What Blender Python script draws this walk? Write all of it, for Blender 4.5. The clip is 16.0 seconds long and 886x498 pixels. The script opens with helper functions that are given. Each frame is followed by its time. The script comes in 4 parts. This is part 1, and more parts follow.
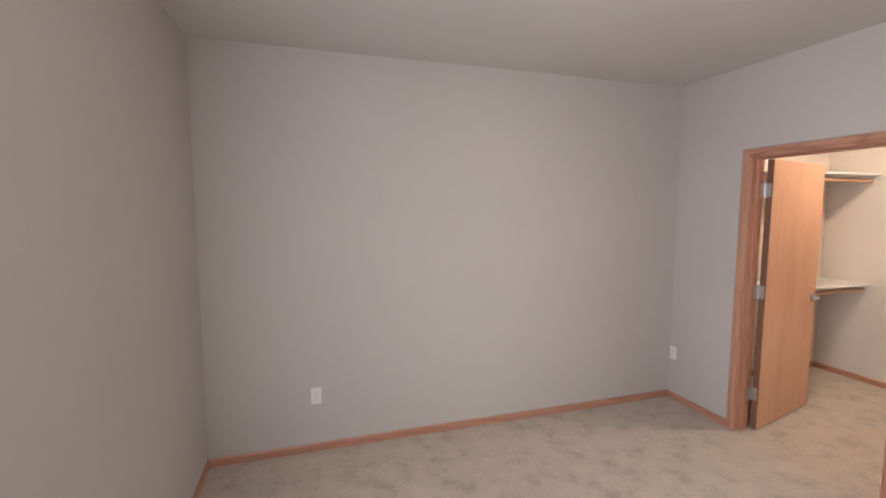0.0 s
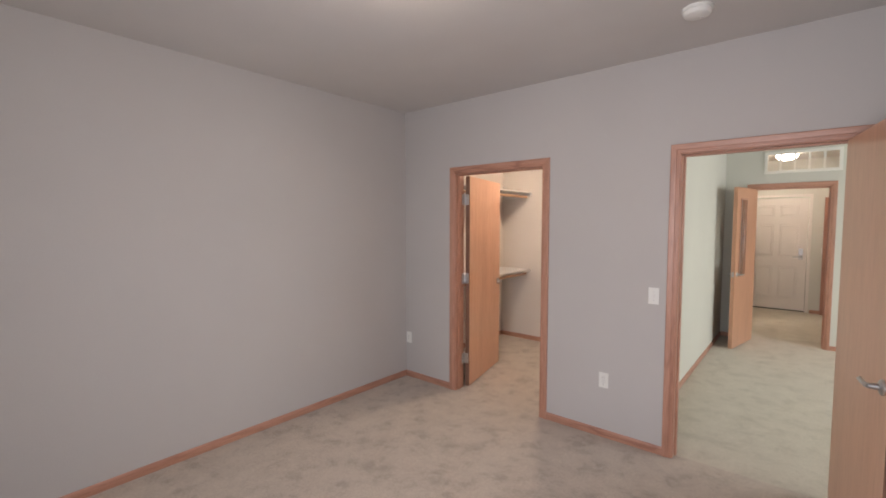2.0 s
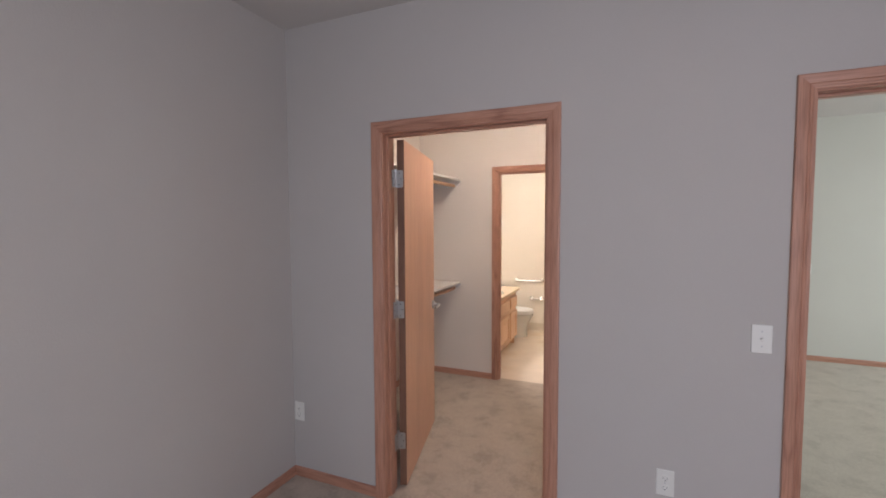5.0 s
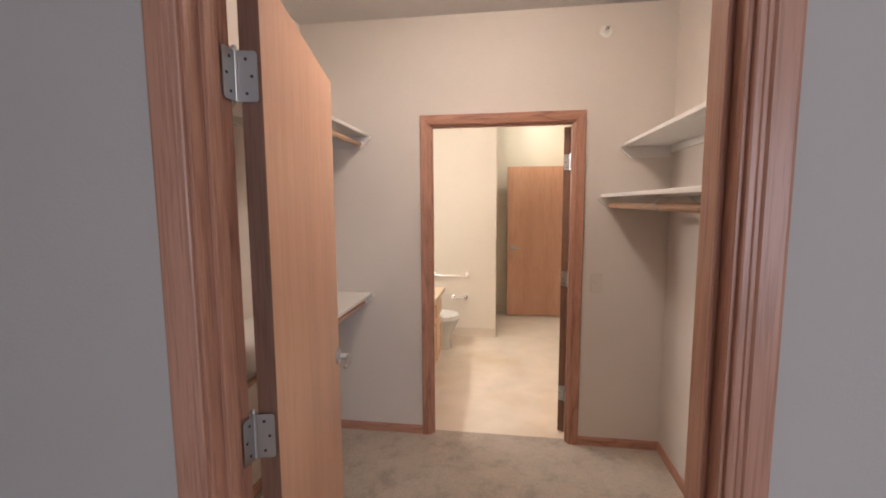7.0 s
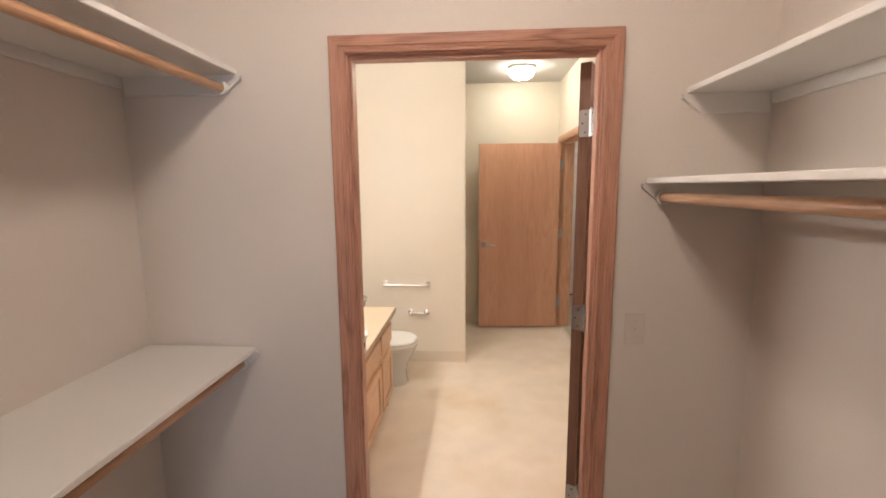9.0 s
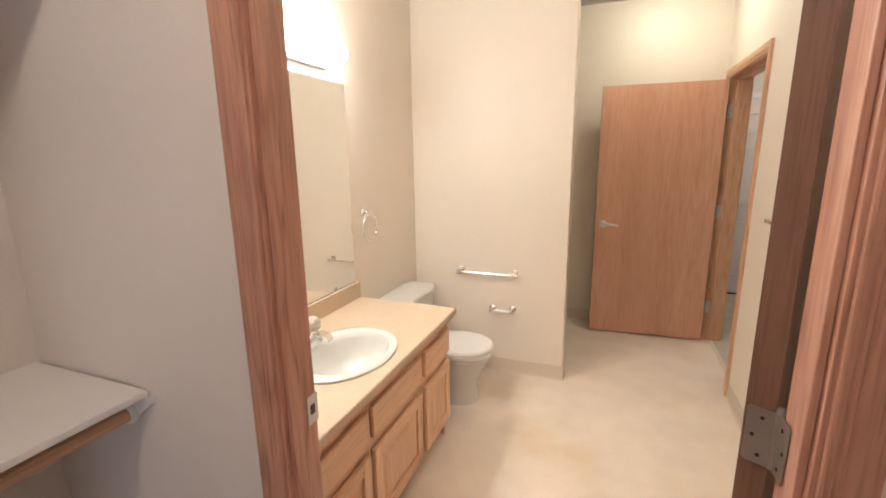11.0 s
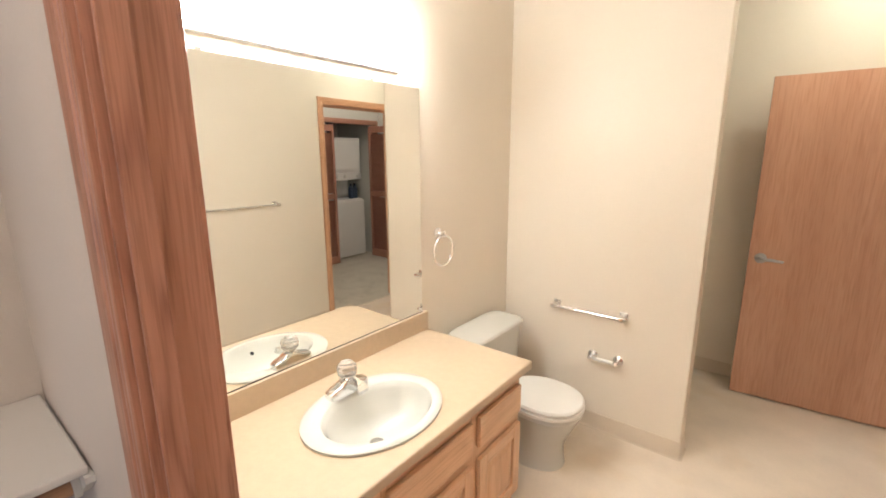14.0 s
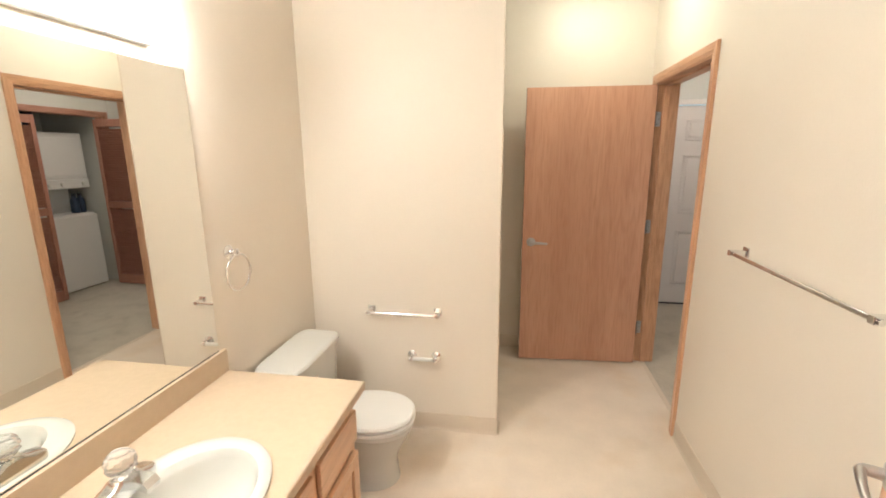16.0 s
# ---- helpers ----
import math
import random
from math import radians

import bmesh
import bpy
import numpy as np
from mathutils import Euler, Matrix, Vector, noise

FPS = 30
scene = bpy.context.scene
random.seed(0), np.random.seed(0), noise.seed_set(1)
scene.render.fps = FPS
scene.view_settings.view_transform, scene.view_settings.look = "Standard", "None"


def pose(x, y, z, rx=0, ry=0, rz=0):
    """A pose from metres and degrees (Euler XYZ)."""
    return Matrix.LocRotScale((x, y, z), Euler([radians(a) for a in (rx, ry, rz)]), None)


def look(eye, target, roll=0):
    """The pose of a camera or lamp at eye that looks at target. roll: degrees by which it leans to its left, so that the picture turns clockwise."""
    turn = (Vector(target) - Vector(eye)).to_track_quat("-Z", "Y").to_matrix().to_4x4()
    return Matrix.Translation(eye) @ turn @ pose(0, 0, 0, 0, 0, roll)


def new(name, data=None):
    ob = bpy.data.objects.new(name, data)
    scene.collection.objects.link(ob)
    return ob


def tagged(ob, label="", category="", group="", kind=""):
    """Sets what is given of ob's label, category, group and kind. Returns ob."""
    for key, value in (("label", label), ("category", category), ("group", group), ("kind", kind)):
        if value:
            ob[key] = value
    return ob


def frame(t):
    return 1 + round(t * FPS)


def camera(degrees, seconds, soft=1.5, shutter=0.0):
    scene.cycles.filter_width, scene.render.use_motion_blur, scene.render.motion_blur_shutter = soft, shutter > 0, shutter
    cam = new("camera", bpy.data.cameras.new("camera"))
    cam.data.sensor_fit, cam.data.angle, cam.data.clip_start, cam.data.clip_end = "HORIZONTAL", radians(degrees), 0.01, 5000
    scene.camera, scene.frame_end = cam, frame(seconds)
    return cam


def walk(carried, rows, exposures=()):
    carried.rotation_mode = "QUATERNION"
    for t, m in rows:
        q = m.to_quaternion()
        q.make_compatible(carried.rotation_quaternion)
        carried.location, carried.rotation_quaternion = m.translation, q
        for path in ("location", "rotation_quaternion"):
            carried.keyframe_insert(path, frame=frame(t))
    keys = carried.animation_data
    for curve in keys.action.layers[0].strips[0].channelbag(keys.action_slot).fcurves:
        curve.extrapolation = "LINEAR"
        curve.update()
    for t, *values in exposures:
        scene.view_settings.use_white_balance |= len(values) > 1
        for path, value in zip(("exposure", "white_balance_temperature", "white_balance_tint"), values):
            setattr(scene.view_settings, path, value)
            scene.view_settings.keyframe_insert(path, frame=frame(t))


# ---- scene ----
cam = camera(91.1, 16.0, soft=1.8)
PATH = [
    (0, (2.432, -3.047, 1.685), (0.529, -2.462, 1.497), -0.0),
    (0.5, (2.477, -3.177, 1.625), (0.691, -2.289, 1.469), 0.1),
    (1, (2.537, -3.188, 1.612), (0.893, -2.058, 1.471), 0.1),
    (1.5, (2.557, -3.199, 1.61), (1.09, -1.846, 1.476), -0.0),
    (2, (2.572, -3.191, 1.601), (1.293, -1.659, 1.477), 0.0),
    (2.5, (2.55, -3.161, 1.618), (1.439, -1.503, 1.482), -0.2),
    (3, (2.436, -3.023, 1.605), (1.457, -1.285, 1.466), -0.2),
    (3.5, (2.171, -2.826, 1.593), (1.219, -1.073, 1.462), -0.2),
    (4, (1.865, -2.595, 1.584), (0.958, -0.818, 1.454), -0.1),
    (4.2, (1.751, -2.507, 1.578), (0.851, -0.724, 1.465), 0.0),
    (6.3, (0.75, -1.133, 1.545), (0.31, 0.811, 1.377), -0.4),
    (6.5, (0.707, -0.992, 1.552), (0.314, 0.961, 1.372), -0.3),
    (7, (0.606, -0.698, 1.562), (0.32, 1.27, 1.349), -0.3),
    (7.5, (0.506, -0.43, 1.583), (0.307, 1.546, 1.346), -0.4),
    (8, (0.477, -0.164, 1.582), (0.333, 1.815, 1.327), -0.5),
    (8.2, (0.495, -0.024, 1.585), (0.362, 1.955, 1.324), -0.4),
    (10.3, (0.687, 1.115, 1.541), (0.356, 3.054, 1.184), -0.6),
    (10.5, (0.71, 1.202, 1.528), (0.269, 3.117, 1.153), -0.6),
    (11, (0.741, 1.426, 1.507), (0.031, 3.25, 1.093), -0.8),
    (11.5, (0.744, 1.624, 1.483), (-0.161, 3.352, 1.038), -0.6),
    (12, (0.743, 1.788, 1.464), (-0.321, 3.417, 1.004), -0.5),
    (12.5, (0.763, 1.911, 1.472), (-0.408, 3.466, 1.011), -0.3),
    (13, (0.772, 1.916, 1.521), (-0.439, 3.442, 1.067), -0.2),
    (13.5, (0.776, 1.903, 1.562), (-0.444, 3.425, 1.121), -0.3),
    (14, (0.777, 1.903, 1.584), (-0.438, 3.434, 1.164), -0.2),
    (14.5, (0.768, 1.939, 1.567), (-0.445, 3.479, 1.168), -0.3),
    (15, (0.707, 1.97, 1.575), (-0.352, 3.616, 1.162), -0.2),
    (15.5, (0.619, 1.982, 1.581), (-0.071, 3.811, 1.16), -0.2),
    (16, (0.575, 2.009, 1.586), (0.247, 3.935, 1.16), -0.4),
]
walk(cam, [(t, look(eye, target, roll)) for t, eye, target, roll in PATH],
     [(0, 0.44, 7000, 13), (1, 0.33, 6900, 13), (2.5, 0.17, 6750, 14), (4, -0.02, 6300, 14), (6.5, -0.2, 6250, 14), (7.5, -0.2, 6300, 13), (8.2, -0.18, 6300, 12), (10.5, -0.18, 6250, 13), (13, -0.08, 6200, 11), (16, 0.0, 6050, 8)])

# ---- world, daylight and exposure ----
world = bpy.data.worlds.new("world")
scene.world = world
world.use_nodes = True
sky = world.node_tree.nodes.new("ShaderNodeTexSky")
sky.sky_type, sky.sun_disc, sky.sun_elevation, sky.sun_rotation = "NISHITA", False, radians(35), radians(200)
bg = world.node_tree.nodes["Background"]
bg.inputs["Strength"].default_value = 0.1
world.node_tree.links.new(sky.outputs["Color"], bg.inputs["Color"])


def area_lamp(name, eye, target, sx, sy, watts, colour):
    d = bpy.data.lights.new(name, "AREA")
    d.shape, d.size, d.size_y, d.energy, d.color = "RECTANGLE", sx, sy, watts, colour
    ob = new(name, d)
    ob.matrix_world = look(eye, target)
    return ob


# daylight standing in the window openings of the bedroom and of the living room
area_lamp("daylight_bedroom", (2.2, -3.83, 1.45), (0.9, -0.4, 0.9), 1.2, 1.4, 50, (0.84, 0.88, 1.0))
area_lamp("daylight_living", (6.64, 2.1, 1.35), (0, 2.3, 1.2), 2.2, 1.8, 100, (0.92, 0.97, 0.98))


# ---- materials ----
def nodes_of(name):
    m = bpy.data.materials.new(name)
    m.use_nodes = True
    t = m.node_tree
    return m, t, t.nodes["Principled BSDF"]


def add(t, kind, **values):
    n = t.nodes.new("ShaderNode" + kind)
    for key, v in values.items():
        n.inputs[key.replace("_", " ")].default_value = v
    return n


def coords(t, scale=(1, 1, 1)):
    c, m = t.nodes.new("ShaderNodeTexCoord"), t.nodes.new("ShaderNodeMapping")
    m.inputs["Scale"].default_value = scale
    t.links.new(c.outputs["Object"], m.inputs["Vector"])
    return m.outputs["Vector"]


def ramp(t, fac, stops):
    r = t.nodes.new("ShaderNodeValToRGB")
    while len(r.color_ramp.elements) < len(stops):
        r.color_ramp.elements.new(0.5)
    for e, (p, c) in zip(r.color_ramp.elements, stops):
        e.position, e.color = p, (*c, 1)
    t.links.new(fac, r.inputs["Fac"])
    return r.outputs["Color"]


def mul(t, a, b, fac=1.0, mode="MULTIPLY"):
    n = t.nodes.new("ShaderNodeMix")
    n.data_type, n.blend_type = "RGBA", mode
    n.inputs[0].default_value = fac
    t.links.new(a, n.inputs[6])
    t.links.new(b, n.inputs[7])
    return n.outputs[2]


def bump(t, bsdf, height, strength, distance):
    b = add(t, "Bump", Strength=strength, Distance=distance)
    t.links.new(height, b.inputs["Height"])
    t.links.new(b.outputs["Normal"], bsdf.inputs["Normal"])


def surface(name, colour, rough=0.5, metal=0.0, vary=0.08, scale=2.0, fine=120.0, relief=0.0, relief_scale=150.0, spec=0.5):
    """A plain material with slow blotches, fine grain and relief."""
    m, t, b = nodes_of(name)
    v = coords(t)
    big, small = add(t, "TexNoise", Scale=scale, Detail=4.0), add(t, "TexNoise", Scale=fine, Detail=2.0)
    for n in (big, small):
        t.links.new(v, n.inputs["Vector"])
    lo, hi = [c * (1 - vary) for c in colour], [min(1, c * (1 + vary)) for c in colour]
    c = ramp(t, big.outputs["Fac"], [(0.3, lo), (0.7, hi)])
    g = ramp(t, small.outputs["Fac"], [(0.3, (1 - vary * 0.5,) * 3), (0.7, (1, 1, 1))])
    t.links.new(mul(t, c, g), b.inputs["Base Color"])
    b.inputs["Roughness"].default_value, b.inputs["Metallic"].default_value = rough, metal
    b.inputs["Specular IOR Level"].default_value = spec
    if relief:
        r = add(t, "TexNoise", Scale=relief_scale, Detail=3.0)
        t.links.new(v, r.inputs["Vector"])
        bump(t, b, r.outputs["Fac"], 0.5, relief)
    return m


def oak(name, axis, light, dark, rough=0.42, figure=9.0, pore=0.8, stretch=1.1, streak=0.5, rings=0.62):
    """Oak: cathedral figure that comes and goes, straight fine streaks and short pores, drawn out along an axis."""
    m, t, b = nodes_of(name)
    info = t.nodes.new("ShaderNodeObjectInfo")
    shift = t.nodes.new("ShaderNodeMath")
    shift.operation = "MULTIPLY"
    shift.inputs[1].default_value = 37.0
    t.links.new(info.outputs["Random"], shift.inputs[0])

    def drawn(across, along):
        k = [across] * 3
        k[axis] = along
        off = t.nodes.new("ShaderNodeVectorMath")
        off.operation = "ADD"
        t.links.new(coords(t, k), off.inputs[0])
        t.links.new(shift.outputs[0], off.inputs[1])
        return off.outputs[0]

    def noise(v, scale, detail, rough_=0.5):
        n = add(t, "TexNoise", Scale=scale, Detail=detail, Roughness=rough_)
        t.links.new(v, n.inputs["Vector"])
        return n.outputs["Fac"]

    def calc(op, a, c):
        n = t.nodes.new("ShaderNodeMath")
        n.operation = op
        for k, q in enumerate((a, c)):
            if isinstance(q, float):
                n.inputs[k].default_value = q
            else:
                t.links.new(q, n.inputs[k])
        return n.outputs[0]
    v = drawn(9.0, stretch)
    fig = noise(v, 0.75, 3.0, 0.5)
    wave = calc("MULTIPLY_ADD", calc("SINE", calc("MULTIPLY", fig, figure * 6.0), 0.0), 0.5)
    wave.node.inputs[2].default_value = 0.5
    here = noise(drawn(4.0, 0.5), 0.8, 1.0)
    mask = t.nodes.new("ShaderNodeMapRange")
    for k, q in ((1, 0.36), (2, 0.6), (3, 0.2), (4, 1.0)):
        mask.inputs[k].default_value = q
    t.links.new(here, mask.inputs[0])
    wave = calc("MULTIPLY", calc("POWER", wave, 2.6), mask.outputs[0])
    lines = noise(drawn(190.0, 9.0), 1.0, 3.0, 0.6)
    lines = calc("MULTIPLY", calc("SUBTRACT", lines, 0.32), streak * 1.0)
    fac = calc("MULTIPLY_ADD", wave, rings)
    t.links.new(lines, fac.node.inputs[2])
    fac.node.use_clamp = True
    tint = ramp(t, fac, [(0.0, light), (0.5, [0.66 * a + 0.34 * c for a, c in zip(light, dark)]), (1.0, dark)])
    p = noise(drawn(230.0, 7.0), 1.0, 2.0)
    pores = ramp(t, p, [(0.36, (pore, pore * 0.95, pore * 0.91)), (0.52, (1, 1, 1))])
    blot = ramp(t, noise(v, 0.5, 2.0), [(0.3, (0.88, 0.84, 0.82)), (0.7, (1, 1, 1))])
    t.links.new(mul(t, mul(t, tint, pores), blot), b.inputs["Base Color"])
    b.inputs["Roughness"].default_value = rough
    b.inputs["Coat Weight"].default_value, b.inputs["Coat Roughness"].default_value = 0.25, 0.3
    bump(t, b, p, 0.25, 0.0006)
    return m


def carpet(name, light, dark):
    m, t, b = nodes_of(name)
    v = coords(t)
    big, mid, fine = add(t, "TexNoise", Scale=5.5, Detail=6.0, Roughness=0.68, Distortion=0.12), add(t, "TexNoise", Scale=60.0, Detail=3.0), add(t, "TexNoise", Scale=420.0, Detail=2.0)
    for n in (big, mid, fine):
        t.links.new(v, n.inputs["Vector"])
    c = ramp(t, big.outputs["Fac"], [(0.36, dark), (0.47, [(2 * a + d) / 3 for a, d in zip(light, dark)]), (0.6, light)])
    g = ramp(t, mid.outputs["Fac"], [(0.3, (0.86, 0.85, 0.84)), (0.7, (1, 1, 1))])
    f = ramp(t, fine.outputs["Fac"], [(0.3, (0.72, 0.71, 0.70)), (0.65, (1, 1, 1))])
    t.links.new(mul(t, mul(t, c, g), f), b.inputs["Base Color"])
    b.inputs["Roughness"].default_value = 1.0
    b.inputs["Specular IOR Level"].default_value = 0.1
    b.inputs["Sheen Weight"].default_value = 0.25
    h = mul(t, big.outputs["Color"], fine.outputs["Color"], 0.5, "ADD")
    bump(t, b, h, 0.7, 0.006)
    return m


def glow(name, colour, strength):
    m, t, b = nodes_of(name)
    b.inputs["Base Color"].default_value = (0.9, 0.9, 0.88, 1)
    b.inputs["Roughness"].default_value = 0.3
    b.inputs["Emission Color"].default_value = (*colour, 1)
    b.inputs["Emission Strength"].default_value = strength
    return m


def glass(name, colour=(1, 1, 1), rough=0.0):
    m, t, b = nodes_of(name)
    b.inputs["Base Color"].default_value = (*colour, 1)
    b.inputs["Transmission Weight"].default_value, b.inputs["Roughness"].default_value, b.inputs["IOR"].default_value = 1.0, rough, 1.49
    return m


WALL_GREY = surface("greige_wall_paint", (0.52, 0.50, 0.48), 0.75, 0, 0.025, 1.2, 90, 0.0012, 130)
WALL_LIVING = surface("pale_grey_wall_paint", (0.63, 0.63, 0.575), 0.75, 0, 0.025, 1.2, 90, 0.0012, 130)
WALL_CLOSET = surface("beige_wall_paint", (0.70, 0.64, 0.585), 0.75, 0, 0.03, 1.2, 90, 0.0012, 130)
WALL_BATH = surface("cream_wall_paint", (0.80, 0.735, 0.63), 0.42, 0, 0.025, 1.2, 90, 0.0012, 130)
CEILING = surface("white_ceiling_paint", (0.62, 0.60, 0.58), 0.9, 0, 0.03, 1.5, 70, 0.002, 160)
CARPET = carpet("beige_carpet", (0.62, 0.54, 0.455), (0.46, 0.395, 0.33))
CARPET_PALE = carpet("pale_carpet", (0.67, 0.62, 0.515), (0.55, 0.505, 0.41))
VINYL = surface("mottled_sheet_vinyl", (0.80, 0.71, 0.595), 0.42, 0, 0.055, 4.5, 60, 0.0006, 90)
_t, _b = VINYL.node_tree, VINYL.node_tree.nodes["Principled BSDF"]
_n = add(_t, "TexNoise", Scale=1.6, Detail=3.0, Roughness=0.55)
_t.links.new(coords(_t), _n.inputs["Vector"])
_s = ramp(_t, _n.outputs["Fac"], [(0.50, (1, 1, 1)), (0.70, (0.90, 0.83, 0.72))])
_t.links.new(mul(_t, _b.inputs["Base Color"].links[0].from_socket, _s), _b.inputs["Base Color"])
COVE = surface("tan_vinyl_cove_base", (0.70, 0.615, 0.50), 0.5, 0, 0.03)
OAK_Z = oak("trim_oak_upright", 2, (0.56, 0.302, 0.212), (0.285, 0.12, 0.082))
OAK_X = oak("trim_oak_across", 0, (0.56, 0.302, 0.212), (0.285, 0.12, 0.082))
OAK_Y = oak("trim_oak_lengthwise", 1, (0.56, 0.302, 0.212), (0.285, 0.12, 0.082))
SLAB = oak("veneered_oak_slab", 2, (0.665, 0.38, 0.248), (0.46, 0.225, 0.14), 0.38, 9.0, 0.9, 0.9, 0.42, 0.34)
# the trim oak again, its colour lightened to carry the strong bathroom light
LIT_OAK_Z = oak("lit_trim_oak_upright", 2, (0.70, 0.42, 0.25), (0.50, 0.26, 0.14))
LIT_OAK_Y = oak("lit_trim_oak_lengthwise", 1, (0.70, 0.42, 0.25), (0.50, 0.26, 0.14))
# door edges, much darker than the slab's faces
SLAB_EDGE = oak("dark_slab_edge", 2, (0.22, 0.115, 0.075), (0.16, 0.08, 0.05), 0.45)
CAB_Z = oak("cabinet_oak_upright", 2, (0.76, 0.50, 0.305), (0.52, 0.30, 0.165), 0.36, 9.0, 0.85, 1.1, 0.45, 0.45)
CAB_Y = oak("cabinet_oak_across", 1, (0.76, 0.50, 0.305), (0.52, 0.30, 0.165), 0.36, 9.0, 0.85, 1.1, 0.45, 0.45)
ROD = oak("wooden_rod", 1, (0.60, 0.37, 0.22), (0.50, 0.29, 0.16), 0.4)
LOUVER = oak("red_stained_louver", 1, (0.46, 0.225, 0.16), (0.36, 0.165, 0.11), 0.5)
CHROME = surface("chrome", (0.80, 0.80, 0.80), 0.12, 1.0, 0.02)
STEEL = surface("brushed_steel", (0.56, 0.57, 0.58), 0.34, 1.0, 0.06)
DARK_METAL = surface("dark_screw", (0.08, 0.08, 0.08), 0.45, 0.8, 0.05)
PORCELAIN = surface("white_porcelain", (0.63, 0.63, 0.585), 0.14, 0, 0.01)
PLASTIC = surface("white_plastic", (0.79, 0.79, 0.75), 0.35, 0, 0.015)
ALMOND = surface("almond_plastic", (0.64, 0.58, 0.51), 0.4, 0, 0.015)
PLASTIC_DARK = surface("slot_black", (0.03, 0.03, 0.03), 0.6, 0, 0.02)
SHELF = surface("white_painted_shelf", (0.74, 0.72, 0.69), 0.4, 0, 0.02)
LAMINATE = surface("tan_laminate", (0.55, 0.435, 0.305), 0.38, 0, 0.03, 40, 300)
APPLIANCE = surface("white_enamel", (0.80, 0.80, 0.78), 0.3, 0, 0.015)
WHITE_DOOR = surface("white_painted_door", (0.76, 0.72, 0.68), 0.45, 0, 0.02)
DARK_BOTTLE = surface("dark_blue_plastic", (0.04, 0.06, 0.10), 0.35, 0, 0.05)
MIRROR = surface("mirror_silver", (0.90, 0.91, 0.88), 0.0, 1.0, 0.0)
GLASS = glass("clear_glass")
ACRYLIC = glass("clear_acrylic", (0.98, 0.97, 0.94), 0.06)
ACRYLIC.node_tree.nodes["Principled BSDF"].inputs["Transmission Weight"].default_value = 0.8
DIFFUSER = glow("lit_acrylic_diffuser", (1.0, 0.93, 0.84), 64.0)
DOME_BATH = glow("lit_dome_glass_bath", (1.0, 0.93, 0.74), 50.0)
DOME_CLOSET = glow("lit_dome_glass_closet", (1.0, 0.85, 0.70), 90.0)
DOME_BED = glow("lit_dome_glass_bedroom", (1.0, 0.84, 0.71), 24.0)
DOME_HALL = glow("lit_dome_glass_hall", (1.0, 0.84, 0.70), 58.0)


# ---- building helpers ----
def box(lo, hi, bm=None, bevel=0.0):
    """A box between two corners, added to bm, with softened edges."""
    own = bmesh.new()
    bmesh.ops.create_cube(own, size=1.0)
    for v in own.verts:
        v.co = Vector([a + (b - a) * (c + 0.5) for a, b, c in zip(lo, hi, v.co)])
    if bevel:
        bmesh.ops.bevel(own, geom=own.edges[:], offset=bevel, segments=2, affect="EDGES", profile=0.5)
    return joined(bm, own)


def joined(bm, own):
    if bm is None:
        return own
    me = bpy.data.meshes.new("tmp")
    own.to_mesh(me)
    own.free()
    bm.from_mesh(me)
    bpy.data.meshes.remove(me)
    return bm


def tube(points, radius, bm=None, sides=12, caps=True):
    """A round bar through points, with mitred bends."""
    own = bmesh.new()
    pts = [Vector(p) for p in points]
    rings = []
    up = None
    for i, p in enumerate(pts):
        a = (pts[i] - pts[i - 1]).normalized() if i else (pts[1] - pts[0]).normalized()
        c = (pts[i + 1] - pts[i]).normalized() if i < len(pts) - 1 else a
        d = (a + c).normalized()
        if up is None:
            up = d.orthogonal().normalized()
        up = (up - d * up.dot(d)).normalized()
        side = d.cross(up)
        r = radius[i] if isinstance(radius, (list, tuple)) else radius
        rings.append([own.verts.new(p + (up * math.cos(2 * math.pi * k / sides) + side * math.sin(2 * math.pi * k / sides)) * r) for k in range(sides)])
    for r0, r1 in zip(rings, rings[1:]):
        for k in range(sides):
            own.faces.new((r0[k], r0[(k + 1) % sides], r1[(k + 1) % sides], r1[k]))
    if caps:
        own.faces.new(rings[0][::-1])
        own.faces.new(rings[-1])
    bmesh.ops.recalc_face_normals(own, faces=own.faces[:])
    return joined(bm, own)


def lathe(profile, centre, bm=None, sides=32, axis=2, sx=1.0, sy=1.0):
    """A turned body: rows of (radius, height) about an axis; sx and sy make it oval."""
    own = bmesh.new()
    rings = []
    for r, h in profile:
        rings.append([own.verts.new((r * sx * math.cos(2 * math.pi * k / sides), r * sy * math.sin(2 * math.pi * k / sides), h)) for k in range(sides)])
    for r0, r1 in zip(rings, rings[1:]):
        for k in range(sides):
            own.faces.new((r0[k], r0[(k + 1) % sides], r1[(k + 1) % sides], r1[k]))
    own.faces.new(rings[0][::-1])
    own.faces.new(rings[-1])
    bmesh.ops.remove_doubles(own, verts=own.verts[:], dist=1e-6)
    turn = {2: Matrix(), 0: Matrix.Rotation(radians(90), 4, "Y"), 1: Matrix.Rotation(radians(-90), 4, "X")}[axis]
    bmesh.ops.transform(own, matrix=Matrix.Translation(centre) @ turn, verts=own.verts[:])
    bmesh.ops.recalc_face_normals(own, faces=own.faces[:])
    return joined(bm, own)


